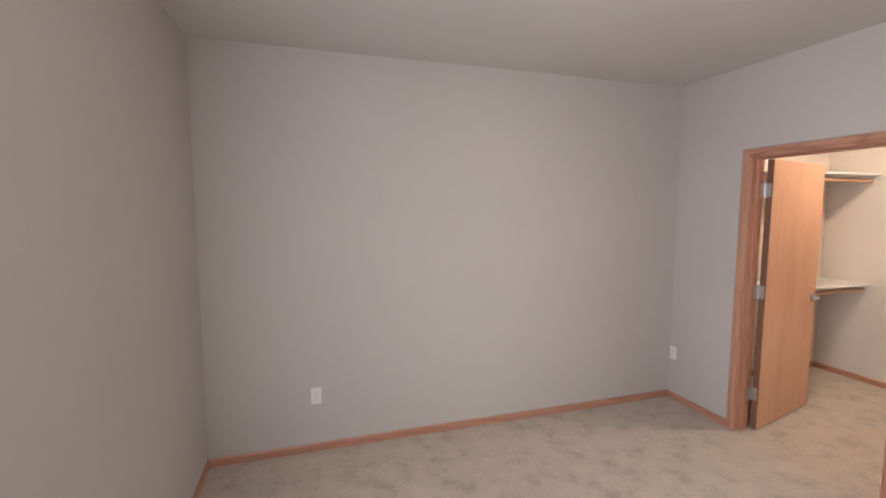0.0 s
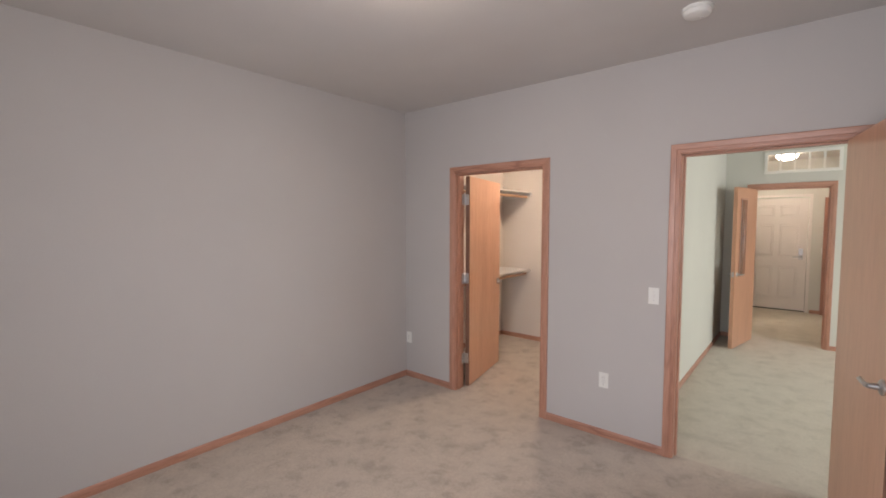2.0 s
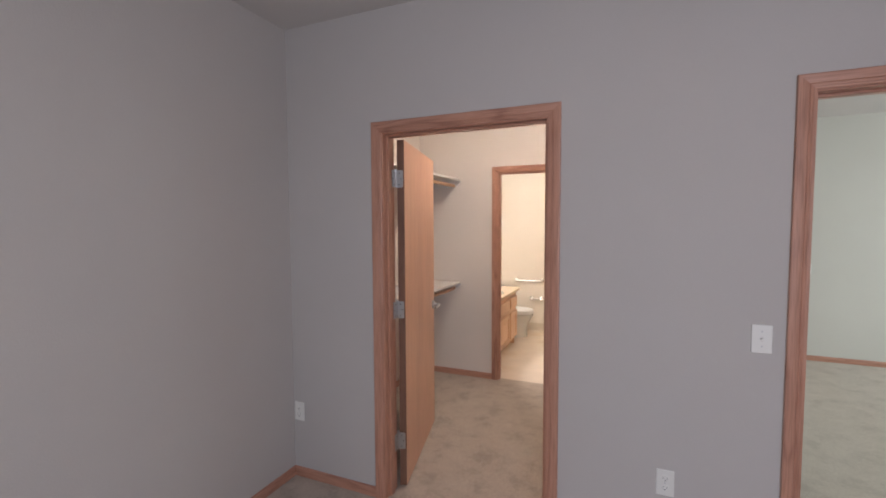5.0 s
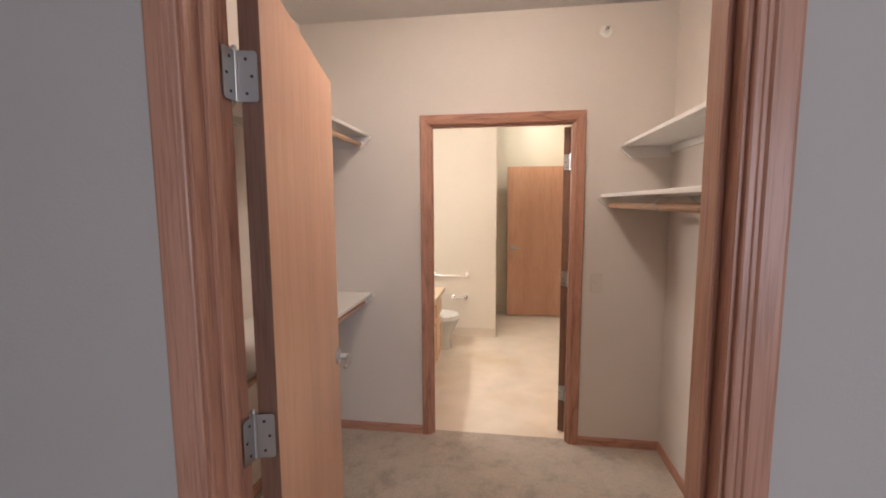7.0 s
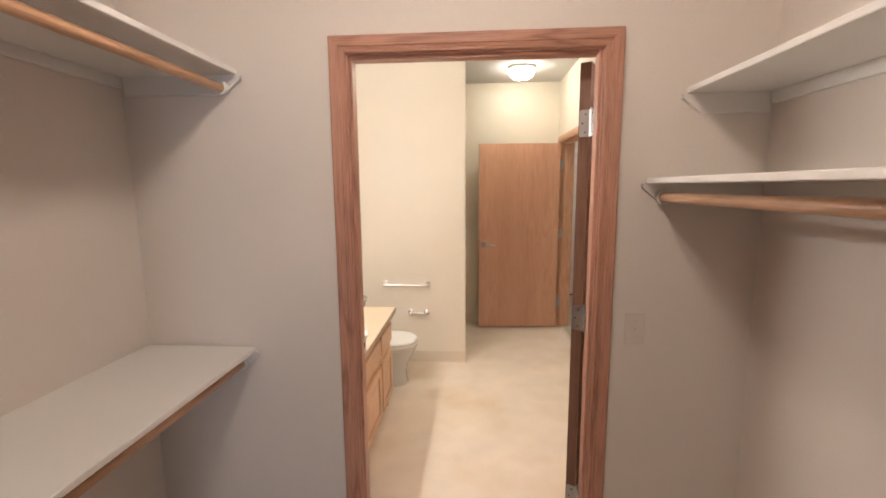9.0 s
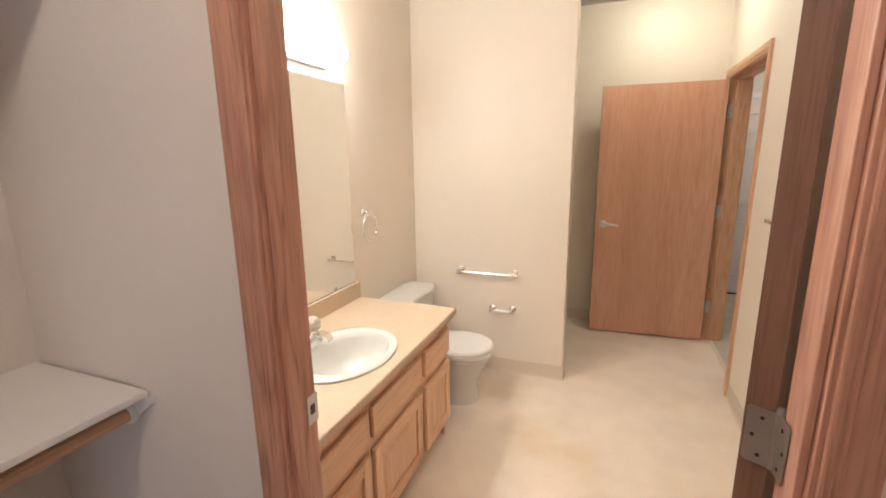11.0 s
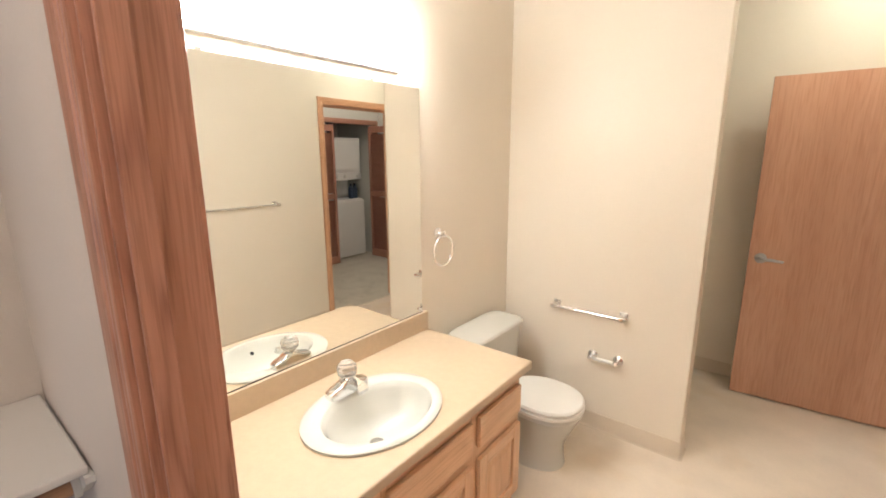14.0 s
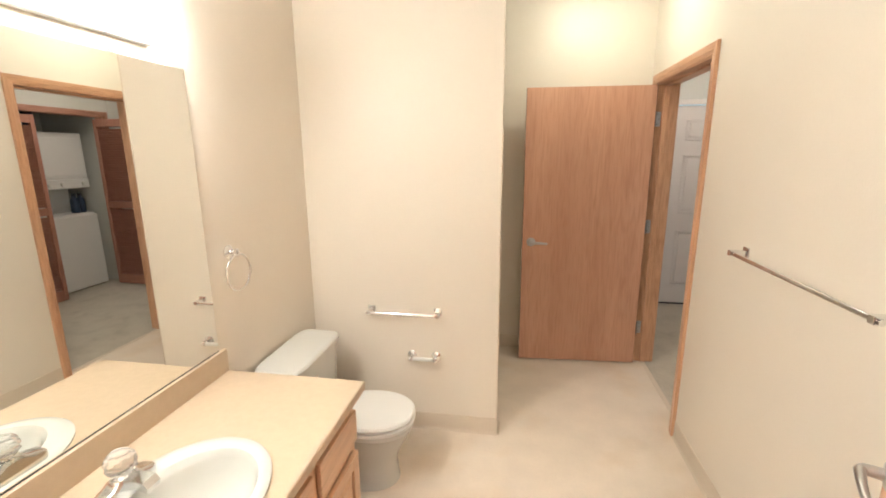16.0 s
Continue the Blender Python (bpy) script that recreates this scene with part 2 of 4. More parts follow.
def outline(points, axis, lo, hi, bm=None):
    """A flat polygon of two coordinates, drawn out along an axis from lo to hi."""
    def place(u, v, w):
        return {0: (w, u, v), 1: (u, w, v), 2: (u, v, w)}[axis]
    own = bmesh.new()
    a = [own.verts.new(place(u, v, lo)) for u, v in points]
    b = [own.verts.new(place(u, v, hi)) for u, v in points]
    n = len(points)
    own.faces.new(a)
    own.faces.new(b[::-1])
    for i in range(n):
        own.faces.new((a[i], b[i], b[(i + 1) % n], a[(i + 1) % n]))
    bmesh.ops.recalc_face_normals(own, faces=own.faces[:])
    return joined(bm, own)


def mesh_object(name, bm, material, smooth=False):
    me = bpy.data.meshes.new(name)
    bm.to_mesh(me)
    bm.free()
    me.materials.append(material)
    if smooth:
        for p in me.polygons:
            p.use_smooth = True
        me.set_sharp_from_angle(angle=radians(38))
    return new(name, me)


def part(name, bm, material, parent, label="", smooth=False):
    ob = mesh_object(name, bm, material, smooth)
    ob.parent = parent
    if label:
        ob["label"] = label
    return ob


def thing(name, label, category, group="", at=None):
    """An Empty that parents a thing's parts. Parts are modelled about it."""
    ob = new(name)
    ob.empty_display_size = 0.05
    if at is not None:
        ob.matrix_world = at
    return tagged(ob, label, category, group)


def structure(name, bm, material, label, category, smooth=False):
    return tagged(mesh_object(name, bm, material, smooth), label, category, kind="structure")


# ---- plan ----
CEIL = 2.70
HEAD = 2.04
REVEAL, CASE = 0.007, 0.059
BED_L, BED_R, BED_B = -0.59, 2.94, -3.72
W1 = 0.12
CL_L, CL_R, CL_Y = -0.72, 1.57, 2.066
BATH_Y, BATH_L, BATH_R, BATH_F = 2.170, -0.575, 1.50, 5.47
HALL_L = 1.64
LIV_L, LIV_Y, LIV_R = 1.69, 4.0, 6.5
ENTRY_Y, LAUNDRY_X = 6.75, 3.20


def wall(name, axis, a0, a1, lo, hi, material, label, doors=(), top=CEIL):
    """A wall along x (axis 1) or y (axis 0), between faces lo and hi, with door openings (from, to) cut up from the floor."""
    pts = [(a0, 0.0)]
    for d0, d1 in sorted(doors):
        pts += [(d0 - 0.02, 0.0), (d0 - 0.02, HEAD + 0.02), (d1 + 0.02, HEAD + 0.02), (d1 + 0.02, 0.0)]
    pts += [(a1, 0.0), (a1, top), (a0, top)]
    return structure(name, outline(pts, axis, lo, hi), material, label, "wall")


PROFILE = [(0, 0), (0, 0.009), (0.003, 0.0108), (0.010, 0.0115), (0.0118, 0.0096), (0.0138, 0.0118), (0.0185, 0.0124), (0.0205, 0.0102), (0.024, 0.0142), (0.038, 0.0160), (0.053, 0.0170), (0.0575, 0.0158), (CASE, 0.0125), (CASE, 0)]


def casing(parent, axis, d0, d1, face, out, head=HEAD, woods=None):
    """Mitred and moulded casing round an opening on one face of a wall. out: +1 or -1, the way the face looks."""
    def ring(u, z, su, sz):
        pts = []
        for d, h in PROFILE:
            uu, zz, w = u + su * d, z + sz * d, face + out * h
            pts.append((uu, w, zz) if axis == 1 else (w, uu, zz))
        return pts
    l, r, t = d0 - REVEAL, d1 + REVEAL, head + REVEAL
    rings = [ring(l, 0, -1, 0), ring(l, t, -1, 1), ring(r, t, 1, 1), ring(r, 0, 1, 0)]
    up, across = woods or (OAK_Z, OAK_X if axis == 1 else OAK_Y)
    for i, m in enumerate((up, across, up)):
        bm = bmesh.new()
        a, b = [bm.verts.new(p) for p in rings[i]], [bm.verts.new(p) for p in rings[i + 1]]
        n = len(a)
        for k in range(n):
            bm.faces.new((a[k], a[(k + 1) % n], b[(k + 1) % n], b[k]))
        bm.faces.new(a[::-1])
        bm.faces.new(b)
        bmesh.ops.recalc_face_normals(bm, faces=bm.faces[:])
        part("casing", bm, m, parent)


def door_frame(name, axis, d0, d1, lo, hi, stop, label, woods=None):
    """Jambs, stops and casings of an opening. stop: (from, to) across the wall's depth."""
    f = tagged(new(name), label, "door frame", kind="structure")
    up, across = woods or (OAK_Z, OAK_X if axis == 1 else OAK_Y)

    def bx(u0, u1, w0, w1, z0, z1):
        return box((u0, w0, z0), (u1, w1, z1), bevel=0.0015) if axis == 1 else box((w0, u0, z0), (w1, u1, z1), bevel=0.0015)
    e = 0.001
    part("jamb", bx(d0 - 0.019, d0, lo - e, hi + e, 0, HEAD), up, f)
    part("jamb", bx(d1, d1 + 0.019, lo - e, hi + e, 0, HEAD), up, f)
    part("head_jamb", bx(d0 - 0.019, d1 + 0.019, lo - e, hi + e, HEAD + 0.0005, HEAD + 0.0195), across, f)
    if stop:
        part("door_stop", bx(d0 + 0.0003, d0 + 0.011, stop[0], stop[1], 0, HEAD), up, f)
        part("door_stop", bx(d1 - 0.011, d1 - 0.0003, stop[0], stop[1], 0, HEAD), up, f)
        part("door_stop", bx(d0 + 0.0115, d1 - 0.0115, stop[0], stop[1], HEAD - 0.011, HEAD), across, f)
    casing(f, axis, d0, d1, lo, -1, woods=woods)
    casing(f, axis, d0, d1, hi, 1, woods=woods)
    return f


def baseboard(name, axis, a0, a1, face, out, label="stained oak baseboard along the wall"):
    pts = [(0, 0), (0.011, 0), (0.011, 0.043), (0.008, 0.052), (0.005, 0.057), (0, 0.057)]
    pts = [(face + out * h, z) for h, z in pts]
    if axis == 1:
        bm = outline(pts, 0, a0, a1)
        m = OAK_X
    else:
        bm = outline(pts, 1, a0, a1)
        m = OAK_Y
    return structure(name, bm, m, label, "baseboard")

# ---- large structure ----
CL_D = (0.066, 0.941)
LD_D = (1.935, 2.775)
BT_D = (0.128, 1.010)
HL_D = (4.462, 5.345)
FAR_D = (2.005, 2.785)
structure("floor_bedroom", box((BED_L - 0.12, BED_B - 0.12, -0.1), (BED_R + 0.12, 0.06, 0)), CARPET, "beige cut-pile carpet, mottled with footprints", "floor")
structure("floor_closet", box((CL_L - 0.12, 0.06, -0.1), (LIV_L - 0.06, 2.119, 0)), CARPET, "beige cut-pile carpet in the closet", "floor")
structure("floor_living", outline([(LIV_L - 0.06, 0.06), (LIV_R + 0.12, 0.06), (LIV_R + 0.12, 4.06), (4.5, 4.06), (4.5, 7.0), (1.57, 7.0), (1.57, 4.06), (LIV_L - 0.06, 4.06)], 2, -0.1, 0), CARPET_PALE, "pale carpet of living room and entry hall", "floor")
structure("floor_bathroom", box((BATH_L - 0.12, 2.119, -0.1), (1.57, BATH_F + 0.12, 0.0)), VINYL, "mottled beige sheet vinyl bathroom floor", "floor")
structure("threshold", box((1.555, HL_D[0] + 0.001, 0.0), (1.585, HL_D[1] - 0.001, 0.004), bevel=0.0015), COVE, "tan transition strip between vinyl and carpet", "trim")
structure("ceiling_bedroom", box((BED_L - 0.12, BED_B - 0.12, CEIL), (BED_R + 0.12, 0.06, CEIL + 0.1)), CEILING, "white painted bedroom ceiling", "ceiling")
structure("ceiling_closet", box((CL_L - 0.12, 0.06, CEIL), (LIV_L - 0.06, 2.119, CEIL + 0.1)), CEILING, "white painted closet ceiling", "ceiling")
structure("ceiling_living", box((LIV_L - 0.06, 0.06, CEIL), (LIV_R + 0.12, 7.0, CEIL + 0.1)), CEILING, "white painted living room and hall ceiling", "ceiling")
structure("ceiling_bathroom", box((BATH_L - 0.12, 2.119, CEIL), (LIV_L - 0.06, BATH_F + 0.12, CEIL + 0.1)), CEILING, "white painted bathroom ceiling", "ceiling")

# the wall between bedroom and closet is painted differently on its two sides, so it is two leaves
wall("wall_bedroom_north", 1, BED_L - 0.12, BED_R + 0.12, 0.0, 0.06, WALL_GREY, "greige painted bedroom wall with two doorways", (CL_D, LD_D))
wall("wall_closet_south", 1, CL_L - 0.12, LIV_L - 0.06, 0.06, W1, WALL_CLOSET, "beige painted closet wall with a doorway", (CL_D,))
wall("wall_living_south", 1, LIV_L - 0.06, LIV_R + 0.12, 0.06, W1, WALL_LIVING, "pale grey living room wall with a doorway", (LD_D,))
wall("wall_bedroom_west", 0, BED_B, 0.0, BED_L - 0.12, BED_L, WALL_GREY, "greige painted bedroom wall")
wall("wall_bedroom_east", 0, BED_B, 0.0, BED_R, BED_R + 0.12, WALL_GREY, "greige painted bedroom wall beside the open door")
WIN = (1.55, 2.85, 0.7, 2.2)
bm = outline([(BED_L - 0.12, 0), (BED_R + 0.12, 0), (BED_R + 0.12, CEIL), (WIN[1], CEIL), (WIN[1], WIN[2]), (WIN[0], WIN[2]), (WIN[0], WIN[3]),
              (WIN[1] - 0.0005, WIN[3]), (WIN[1] - 0.0005, CEIL), (BED_L - 0.12, CEIL)], 1, BED_B - 0.12, BED_B)
structure("wall_bedroom_south", bm, WALL_GREY, "greige painted bedroom wall round a window opening", "wall")
wall("wall_closet_west", 0, W1, CL_Y, CL_L - 0.12, CL_L, WALL_CLOSET, "beige painted closet wall behind the shelves")
wall("wall_closet_east", 0, W1, CL_Y, CL_R, CL_R + 0.06, WALL_CLOSET, "beige painted closet wall behind the shelves")
wall("wall_living_west", 0, W1, LIV_Y, LIV_L - 0.06, LIV_L, WALL_LIVING, "pale grey living room wall")
wall("wall_closet_north", 1, CL_L - 0.12, LIV_L - 0.06, CL_Y, 2.118, WALL_CLOSET, "beige painted closet wall with a doorway to the bathroom", (BT_D,))
wall("wall_bath_south", 1, CL_L - 0.12, LIV_L - 0.06, 2.118, BATH_Y, WALL_BATH, "cream painted bathroom wall with a doorway", (BT_D,))
wall("wall_bath_west", 0, BATH_Y, BATH_F, BATH_L - 0.12, BATH_L, WALL_BATH, "cream painted bathroom wall behind mirror and toilet")
wall("wall_bath_east", 0, BATH_Y, BATH_F + 0.12, BATH_R, 1.57, WALL_BATH, "cream painted bathroom wall with a doorway to the hall", (HL_D,))
wall("wall_hall_west", 0, 4.12, ENTRY_Y, 1.57, HALL_L, WALL_LIVING, "pale grey hall wall with a doorway", (HL_D,))
wall("wall_bath_north", 1, BATH_L - 0.12, BATH_R, BATH_F, BATH_F + 0.12, WALL_BATH, "cream painted bathroom wall behind the open door")
structure("wall_bath_partition", box((BATH_L, 4.26, 0), (0.493, 4.38, CEIL)), WALL_BATH, "cream painted partition wall behind the toilet", "wall")
structure("corner_bead", box((0.493, 4.255, 0.1), (0.497, 4.385, CEIL)), COVE, "narrow painted corner bead on the partition's end", "trim")
# wall between living room and hall, with the doorway and a transom opening over it
VENT = (2.14, 2.861, 2.257, 2.489)
bm = outline([(LIV_L - 0.06, 0), (FAR_D[0] - 0.02, 0), (FAR_D[0] - 0.02, HEAD + 0.02), (FAR_D[1] + 0.02, HEAD + 0.02), (FAR_D[1] + 0.02, 0), (LIV_R, 0),
              (LIV_R, CEIL), (VENT[1], CEIL), (VENT[1], VENT[2]), (VENT[0], VENT[2]), (VENT[0], VENT[3]), (VENT[1] - 0.0005, VENT[3]), (VENT[1] - 0.0005, CEIL), (LIV_L - 0.06, CEIL)], 1, LIV_Y, 4.12)
structure("wall_living_north", bm, WALL_LIVING, "pale grey living room wall with doorway and transom", "wall")
bm = box((LIV_R, W1, 0), (LIV_R + 0.12, 1.0, CEIL))
box((LIV_R, 1.0, 0), (LIV_R + 0.12, 3.2, 0.45), bm)
box((LIV_R, 1.0, 2.25), (LIV_R + 0.12, 3.2, CEIL), bm)
box((LIV_R, 3.2, 0), (LIV_R + 0.12, 4.12, CEIL), bm)
structure("wall_living_east", bm, WALL_LIVING, "pale grey living room wall with a window opening", "wall")
wall("wall_entry", 1, 1.57, 4.5, ENTRY_Y, ENTRY_Y + 0.12, WALL_LIVING, "pale grey hall wall round the entry door", ((1.72, 2.60),))
LAUNDRY = (5.105, 6.655)
wall("wall_hall_east", 0, 4.12, ENTRY_Y, LAUNDRY_X, LAUNDRY_X + 0.1, WALL_LIVING, "pale grey hall wall with the laundry closet's opening", (LAUNDRY,))
wall("wall_laundry_back", 0, 4.97, ENTRY_Y, 4.2, 4.3, WALL_LIVING, "grey laundry closet wall")
wall("wall_laundry_side", 1, LAUNDRY_X + 0.1, 4.2, 4.97, 5.07, WALL_LIVING, "grey laundry closet wall")

# door frames, numbered along the walk
door_frame("door_frame_1", 1, CL_D[0], CL_D[1], 0.0, W1, (0.035, 0.073), "moulded oak frame of the closet doorway")
door_frame("door_frame_2", 1, LD_D[0], LD_D[1], 0.0, W1, (0.048, 0.085), "moulded oak frame of the living room doorway")
door_frame("door_frame_3", 1, BT_D[0], BT_D[1], CL_Y, BATH_Y, (2.078, 2.112), "moulded oak frame of the bathroom doorway")
# frame 4 has the bathroom's light on it mixed into its wood colour
door_frame("door_frame_4", 0, HL_D[0], HL_D[1], BATH_R, HALL_L, (1.55, 1.59), "moulded oak frame of the hall doorway, coloured lighter as if strongly lit", (LIT_OAK_Z, LIT_OAK_Y))
door_frame("door_frame_5", 1, FAR_D[0], FAR_D[1], LIV_Y, 4.12, (4.05, 4.09), "moulded oak frame between living room and hall")
f = tagged(new("laundry_frame"), "stained wooden frame of the laundry closet", "door frame", kind="structure")
casing(f, 0, LAUNDRY[0], LAUNDRY[1], LAUNDRY_X, -1)
part("jamb", box((LAUNDRY_X, LAUNDRY[0] - 0.019, 0), (LAUNDRY_X + 0.1, LAUNDRY[0], HEAD)), OAK_Z, f)
part("jamb", box((LAUNDRY_X, LAUNDRY[1], 0), (LAUNDRY_X + 0.1, LAUNDRY[1] + 0.019, HEAD)), OAK_Z, f)
part("head_jamb", box((LAUNDRY_X, LAUNDRY[0] - 0.019, HEAD + 0.0005), (LAUNDRY_X + 0.1, LAUNDRY[1] + 0.019, HEAD + 0.0195)), OAK_Y, f)

C = REVEAL + CASE
baseboard("baseboard_1", 0, BED_B, -0.0, BED_L, 1)
baseboard("baseboard_2", 1, BED_L + 0.011, CL_D[0] - C, 0, -1)
baseboard("baseboard_3", 1, CL_D[1] + C, LD_D[0] - C, 0, -1)
baseboard("baseboard_4", 1, BED_L + 0.011, BED_R, BED_B, 1)
baseboard("baseboard_5", 0, BED_B + 0.011, 0.0, BED_R, -1)
baseboard("baseboard_6", 1, LD_D[1] + C, BED_R - 0.011, 0, -1)
baseboard("baseboard_7", 0, W1, CL_Y, CL_L, 1)
baseboard("baseboard_8", 0, W1, CL_Y, CL_R, -1)
baseboard("baseboard_9", 1, CL_L + 0.011, BT_D[0] - C, CL_Y, -1)
baseboard("baseboard_10", 1, BT_D[1] + C, CL_R - 0.011, CL_Y, -1)
baseboard("baseboard_11", 0, W1, LIV_Y, LIV_L, 1)
baseboard("baseboard_12", 1, FAR_D[1] + C, LIV_R, LIV_Y, -1)
baseboard("baseboard_13", 1, LIV_L + 0.011, FAR_D[0] - C, LIV_Y, -1)
baseboard("baseboard_14", 1, 2.665, LAUNDRY_X, ENTRY_Y, -1)
baseboard("baseboard_15", 0, 4.12, LAUNDRY[0] - C, LAUNDRY_X, -1)


def cove(name, axis, a0, a1, face, out):
    pts = [(0, 0), (0.016, 0), (0.007, 0.004), (0.004, 0.012), (0.003, 0.098), (0, 0.1)]
    bm = outline([(face + out * h, z) for h, z in pts], 0 if axis == 1 else 1, a0, a1)
    return structure(name, bm, COVE, "tan vinyl cove base along the bathroom wall", "baseboard")


cove("cove_base_1", 1, BATH_L, 0.499, 4.26, -1)
cove("cove_base_2", 0, BATH_Y, HL_D[0] - C, BATH_R, -1)
cove("cove_base_3", 1, BATH_L, BATH_R, BATH_F, -1)
cove("cove_base_4", 0, 3.47, 4.255, BATH_L, 1)
cove("cove_base_5", 0, 4.255, 4.385, 0.497, 1)


# ---- doors ----
def lever(parent, x, y, z, out, way):
    """A round rose with a bent lever on a leaf modelled in the xz plane. out: the side, -1 or +1 along y; way: the lever's way along x."""
    h = part("door_handle", lathe([(0.0, 0.0), (0.032, 0.0), (0.032, 0.006), (0.026, 0.011), (0.013, 0.014), (0.011, 0.045), (0.0, 0.045)], (0, 0, 0), sides=24, axis=1), STEEL, parent, "brushed steel lever handle", True)
    h.matrix_basis = Matrix.Translation((x, y, z)) @ (Matrix() if out > 0 else Matrix.Rotation(radians(180), 4, "Z"))
    s = way if out > 0 else -way
    part("lever", tube([(0, 0.044, 0), (s * 0.012, 0.050, 0), (s * 0.06, 0.052, 0.001), (s * 0.098, 0.050, -0.003), (s * 0.113, 0.044, -0.004)], [0.0105, 0.0105, 0.009, 0.008, 0.0075], sides=12), STEEL, h, "", True)
    return h


def leaf(name, at, width, label, hinges=(), handle=True, lite=False, sides=(1, -1)):
    """A flush oak slab hinged at its origin, drawn along +x, its thickness along +y; at: pose of the hinge edge."""
    th = 0.044
    d = thing(name, label, "door", at=at)
    if lite:
        z0, z1, x0, x1 = 0.93, 1.88, width - 0.34, width - 0.14
        bm = box((0.003, 0, 0.012), (x0, th, 2.032))
        box((x1, 0, 0.012), (width - 0.003, th, 2.032), bm)
        box((x0, 0, 0.012), (x1, th, z0), bm)
        box((x0, 0, z1), (x1, th, 2.032), bm)
        part("slab", bm, SLAB, d)
        part("glass_lite", box((x0, th / 2 - 0.003, z0), (x1, th / 2 + 0.003, z1)), GLASS, d, "narrow clear glass lite")
        for y0, y1 in ((-0.006, 0.0), (th, th + 0.006)):
            bm = box((x0 - 0.02, y0, z0 - 0.02), (x0 + 0.004, y1, z1 + 0.02))
            box((x1 - 0.004, y0, z0 - 0.02), (x1 + 0.02, y1, z1 + 0.02), bm)
            box((x0 + 0.004, y0, z0 - 0.02), (x1 - 0.004, y1, z0 + 0.004), bm)
            box((x0 + 0.004, y0, z1 - 0.004), (x1 - 0.004, y1, z1 + 0.02), bm)
            part("lite_frame", bm, OAK_Z, d)
    else:
        part("slab", box((0.003, 0.0015, 0.012), (width - 0.003, th - 0.0015, 2.032), bevel=0.001), SLAB, d)
        part("edge_band", box((0.0015, 0.0018, 0.0125), (0.0032, th - 0.0018, 2.0315)), SLAB_EDGE, d, "dark door edge")
        part("edge_band", box((width - 0.0032, 0.0018, 0.0125), (width - 0.0015, th - 0.0018, 2.0315)), SLAB_EDGE, d, "dark door edge")
    if handle:
        for s in sides:
            lever(d, width - 0.065, th if s > 0 else 0, 0.945, s, -1)
        part("latch_plate", box((width - 0.0016, 0.010, 0.915), (width - 0.0004, 0.034, 0.975)), STEEL, d)
    return d


def hinge(parent, z, pin, jamb_way, leaf_way):
    """A butt hinge: a barrel on its pin and two screwed plates; the ways are unit vectors of the plates from the pin, in the parent's frame."""
    h = 0.098
    p = Vector(pin)
    b = part("hinge", tube([p + Vector((0, 0, z - h / 2)), p + Vector((0, 0, z + h / 2))], 0.0065, sides=12), STEEL, parent, "steel butt hinge", True)
    part("pin", lathe([(0, 0), (0.005, 0), (0.006, 0.005), (0.004, 0.010), (0, 0.011)], (p.x, p.y, z + h / 2), sides=10), STEEL, b, "", True)
    for way, face in (jamb_way, leaf_way):
        w, n = Vector(way).normalized(), Vector(face).normalized()
        bm = bmesh.new()
        e0, e1 = p + w * 0.004, p + w * 0.043
        pts = [(0, -h / 2), (0.9, -h / 2), (1, -h / 2 + 0.005), (1, h / 2 - 0.005), (0.9, h / 2), (0, h / 2)]
        a = [bm.verts.new(e0 + (e1 - e0) * u + Vector((0, 0, z + v)) + n * 0.0004) for u, v in pts]
        c = [bm.verts.new(e0 + (e1 - e0) * u + Vector((0, 0, z + v)) + n * 0.0024) for u, v in pts]
        bm.faces.new(a)
        bm.faces.new(c[::-1])
        for i in range(6):
            bm.faces.new((a[i], c[i], c[(i + 1) % 6], a[(i + 1) % 6]))
        bmesh.ops.recalc_face_normals(bm, faces=bm.faces[:])
        part("plate", bm, STEEL, b)
        for u, v in ((0.45, -0.033), (0.72, 0.0), (0.45, 0.033)):
            q = e0 + (e1 - e0) * u + Vector((0, 0, z + v))
            part("screw", tube([q + n * 0.0015, q + n * 0.0034], 0.0034, sides=8), DARK_METAL, b)


HZ = (0.285, 1.062, 1.812)


def hang(name, pin, angle, width, label, flip, jamb_way, jamb_face, **more):
    """Hang a leaf on its hinges. angle: the way of the leaf from the pin, degrees from +x. flip: which side of the pin the slab's thickness lies, +1 or -1."""
    at = pose(pin[0], pin[1], 0, 0, 0, angle)
    d = leaf(name, at, width, label, **more)
    for c in d.children:
        c.matrix_basis = Matrix.Translation((0.004, 0.006 if flip > 0 else -0.05, 0)) @ c.matrix_basis
    back = Matrix.Rotation(radians(-angle), 3, "Z")
    for z in HZ:
        jw, jf = back @ Vector(jamb_way), back @ Vector(jamb_face)
        hinge(d, z, (0, 0, 0), (jw, jf), ((0, flip, 0), (-1, 0, 0)))
    return d


hang("closet_door", (0.073, W1 + 0.006), 103.3, 0.868, "flush oak closet door standing open into the closet", -1, (0, -1, 0), (1, 0, 0))
hang("bedroom_door", (2.77, -0.006), 278.3, 0.832, "flush oak bedroom door standing open against the wall", -1, (0, 1, 0), (-1, 0, 0))
hang("bathroom_door", (1.006, BATH_Y + 0.006), 62.0, 0.858, "flush oak bathroom door folded open into the bathroom", 1, (0, -1, 0), (-1, 0, 0))
hang("hall_door", (BATH_R - 0.006, HL_D[1] - 0.006), 183.5, 0.872, "flush oak hall door standing open in the bathroom", 1, (1, 0, 0), (0, -1, 0))
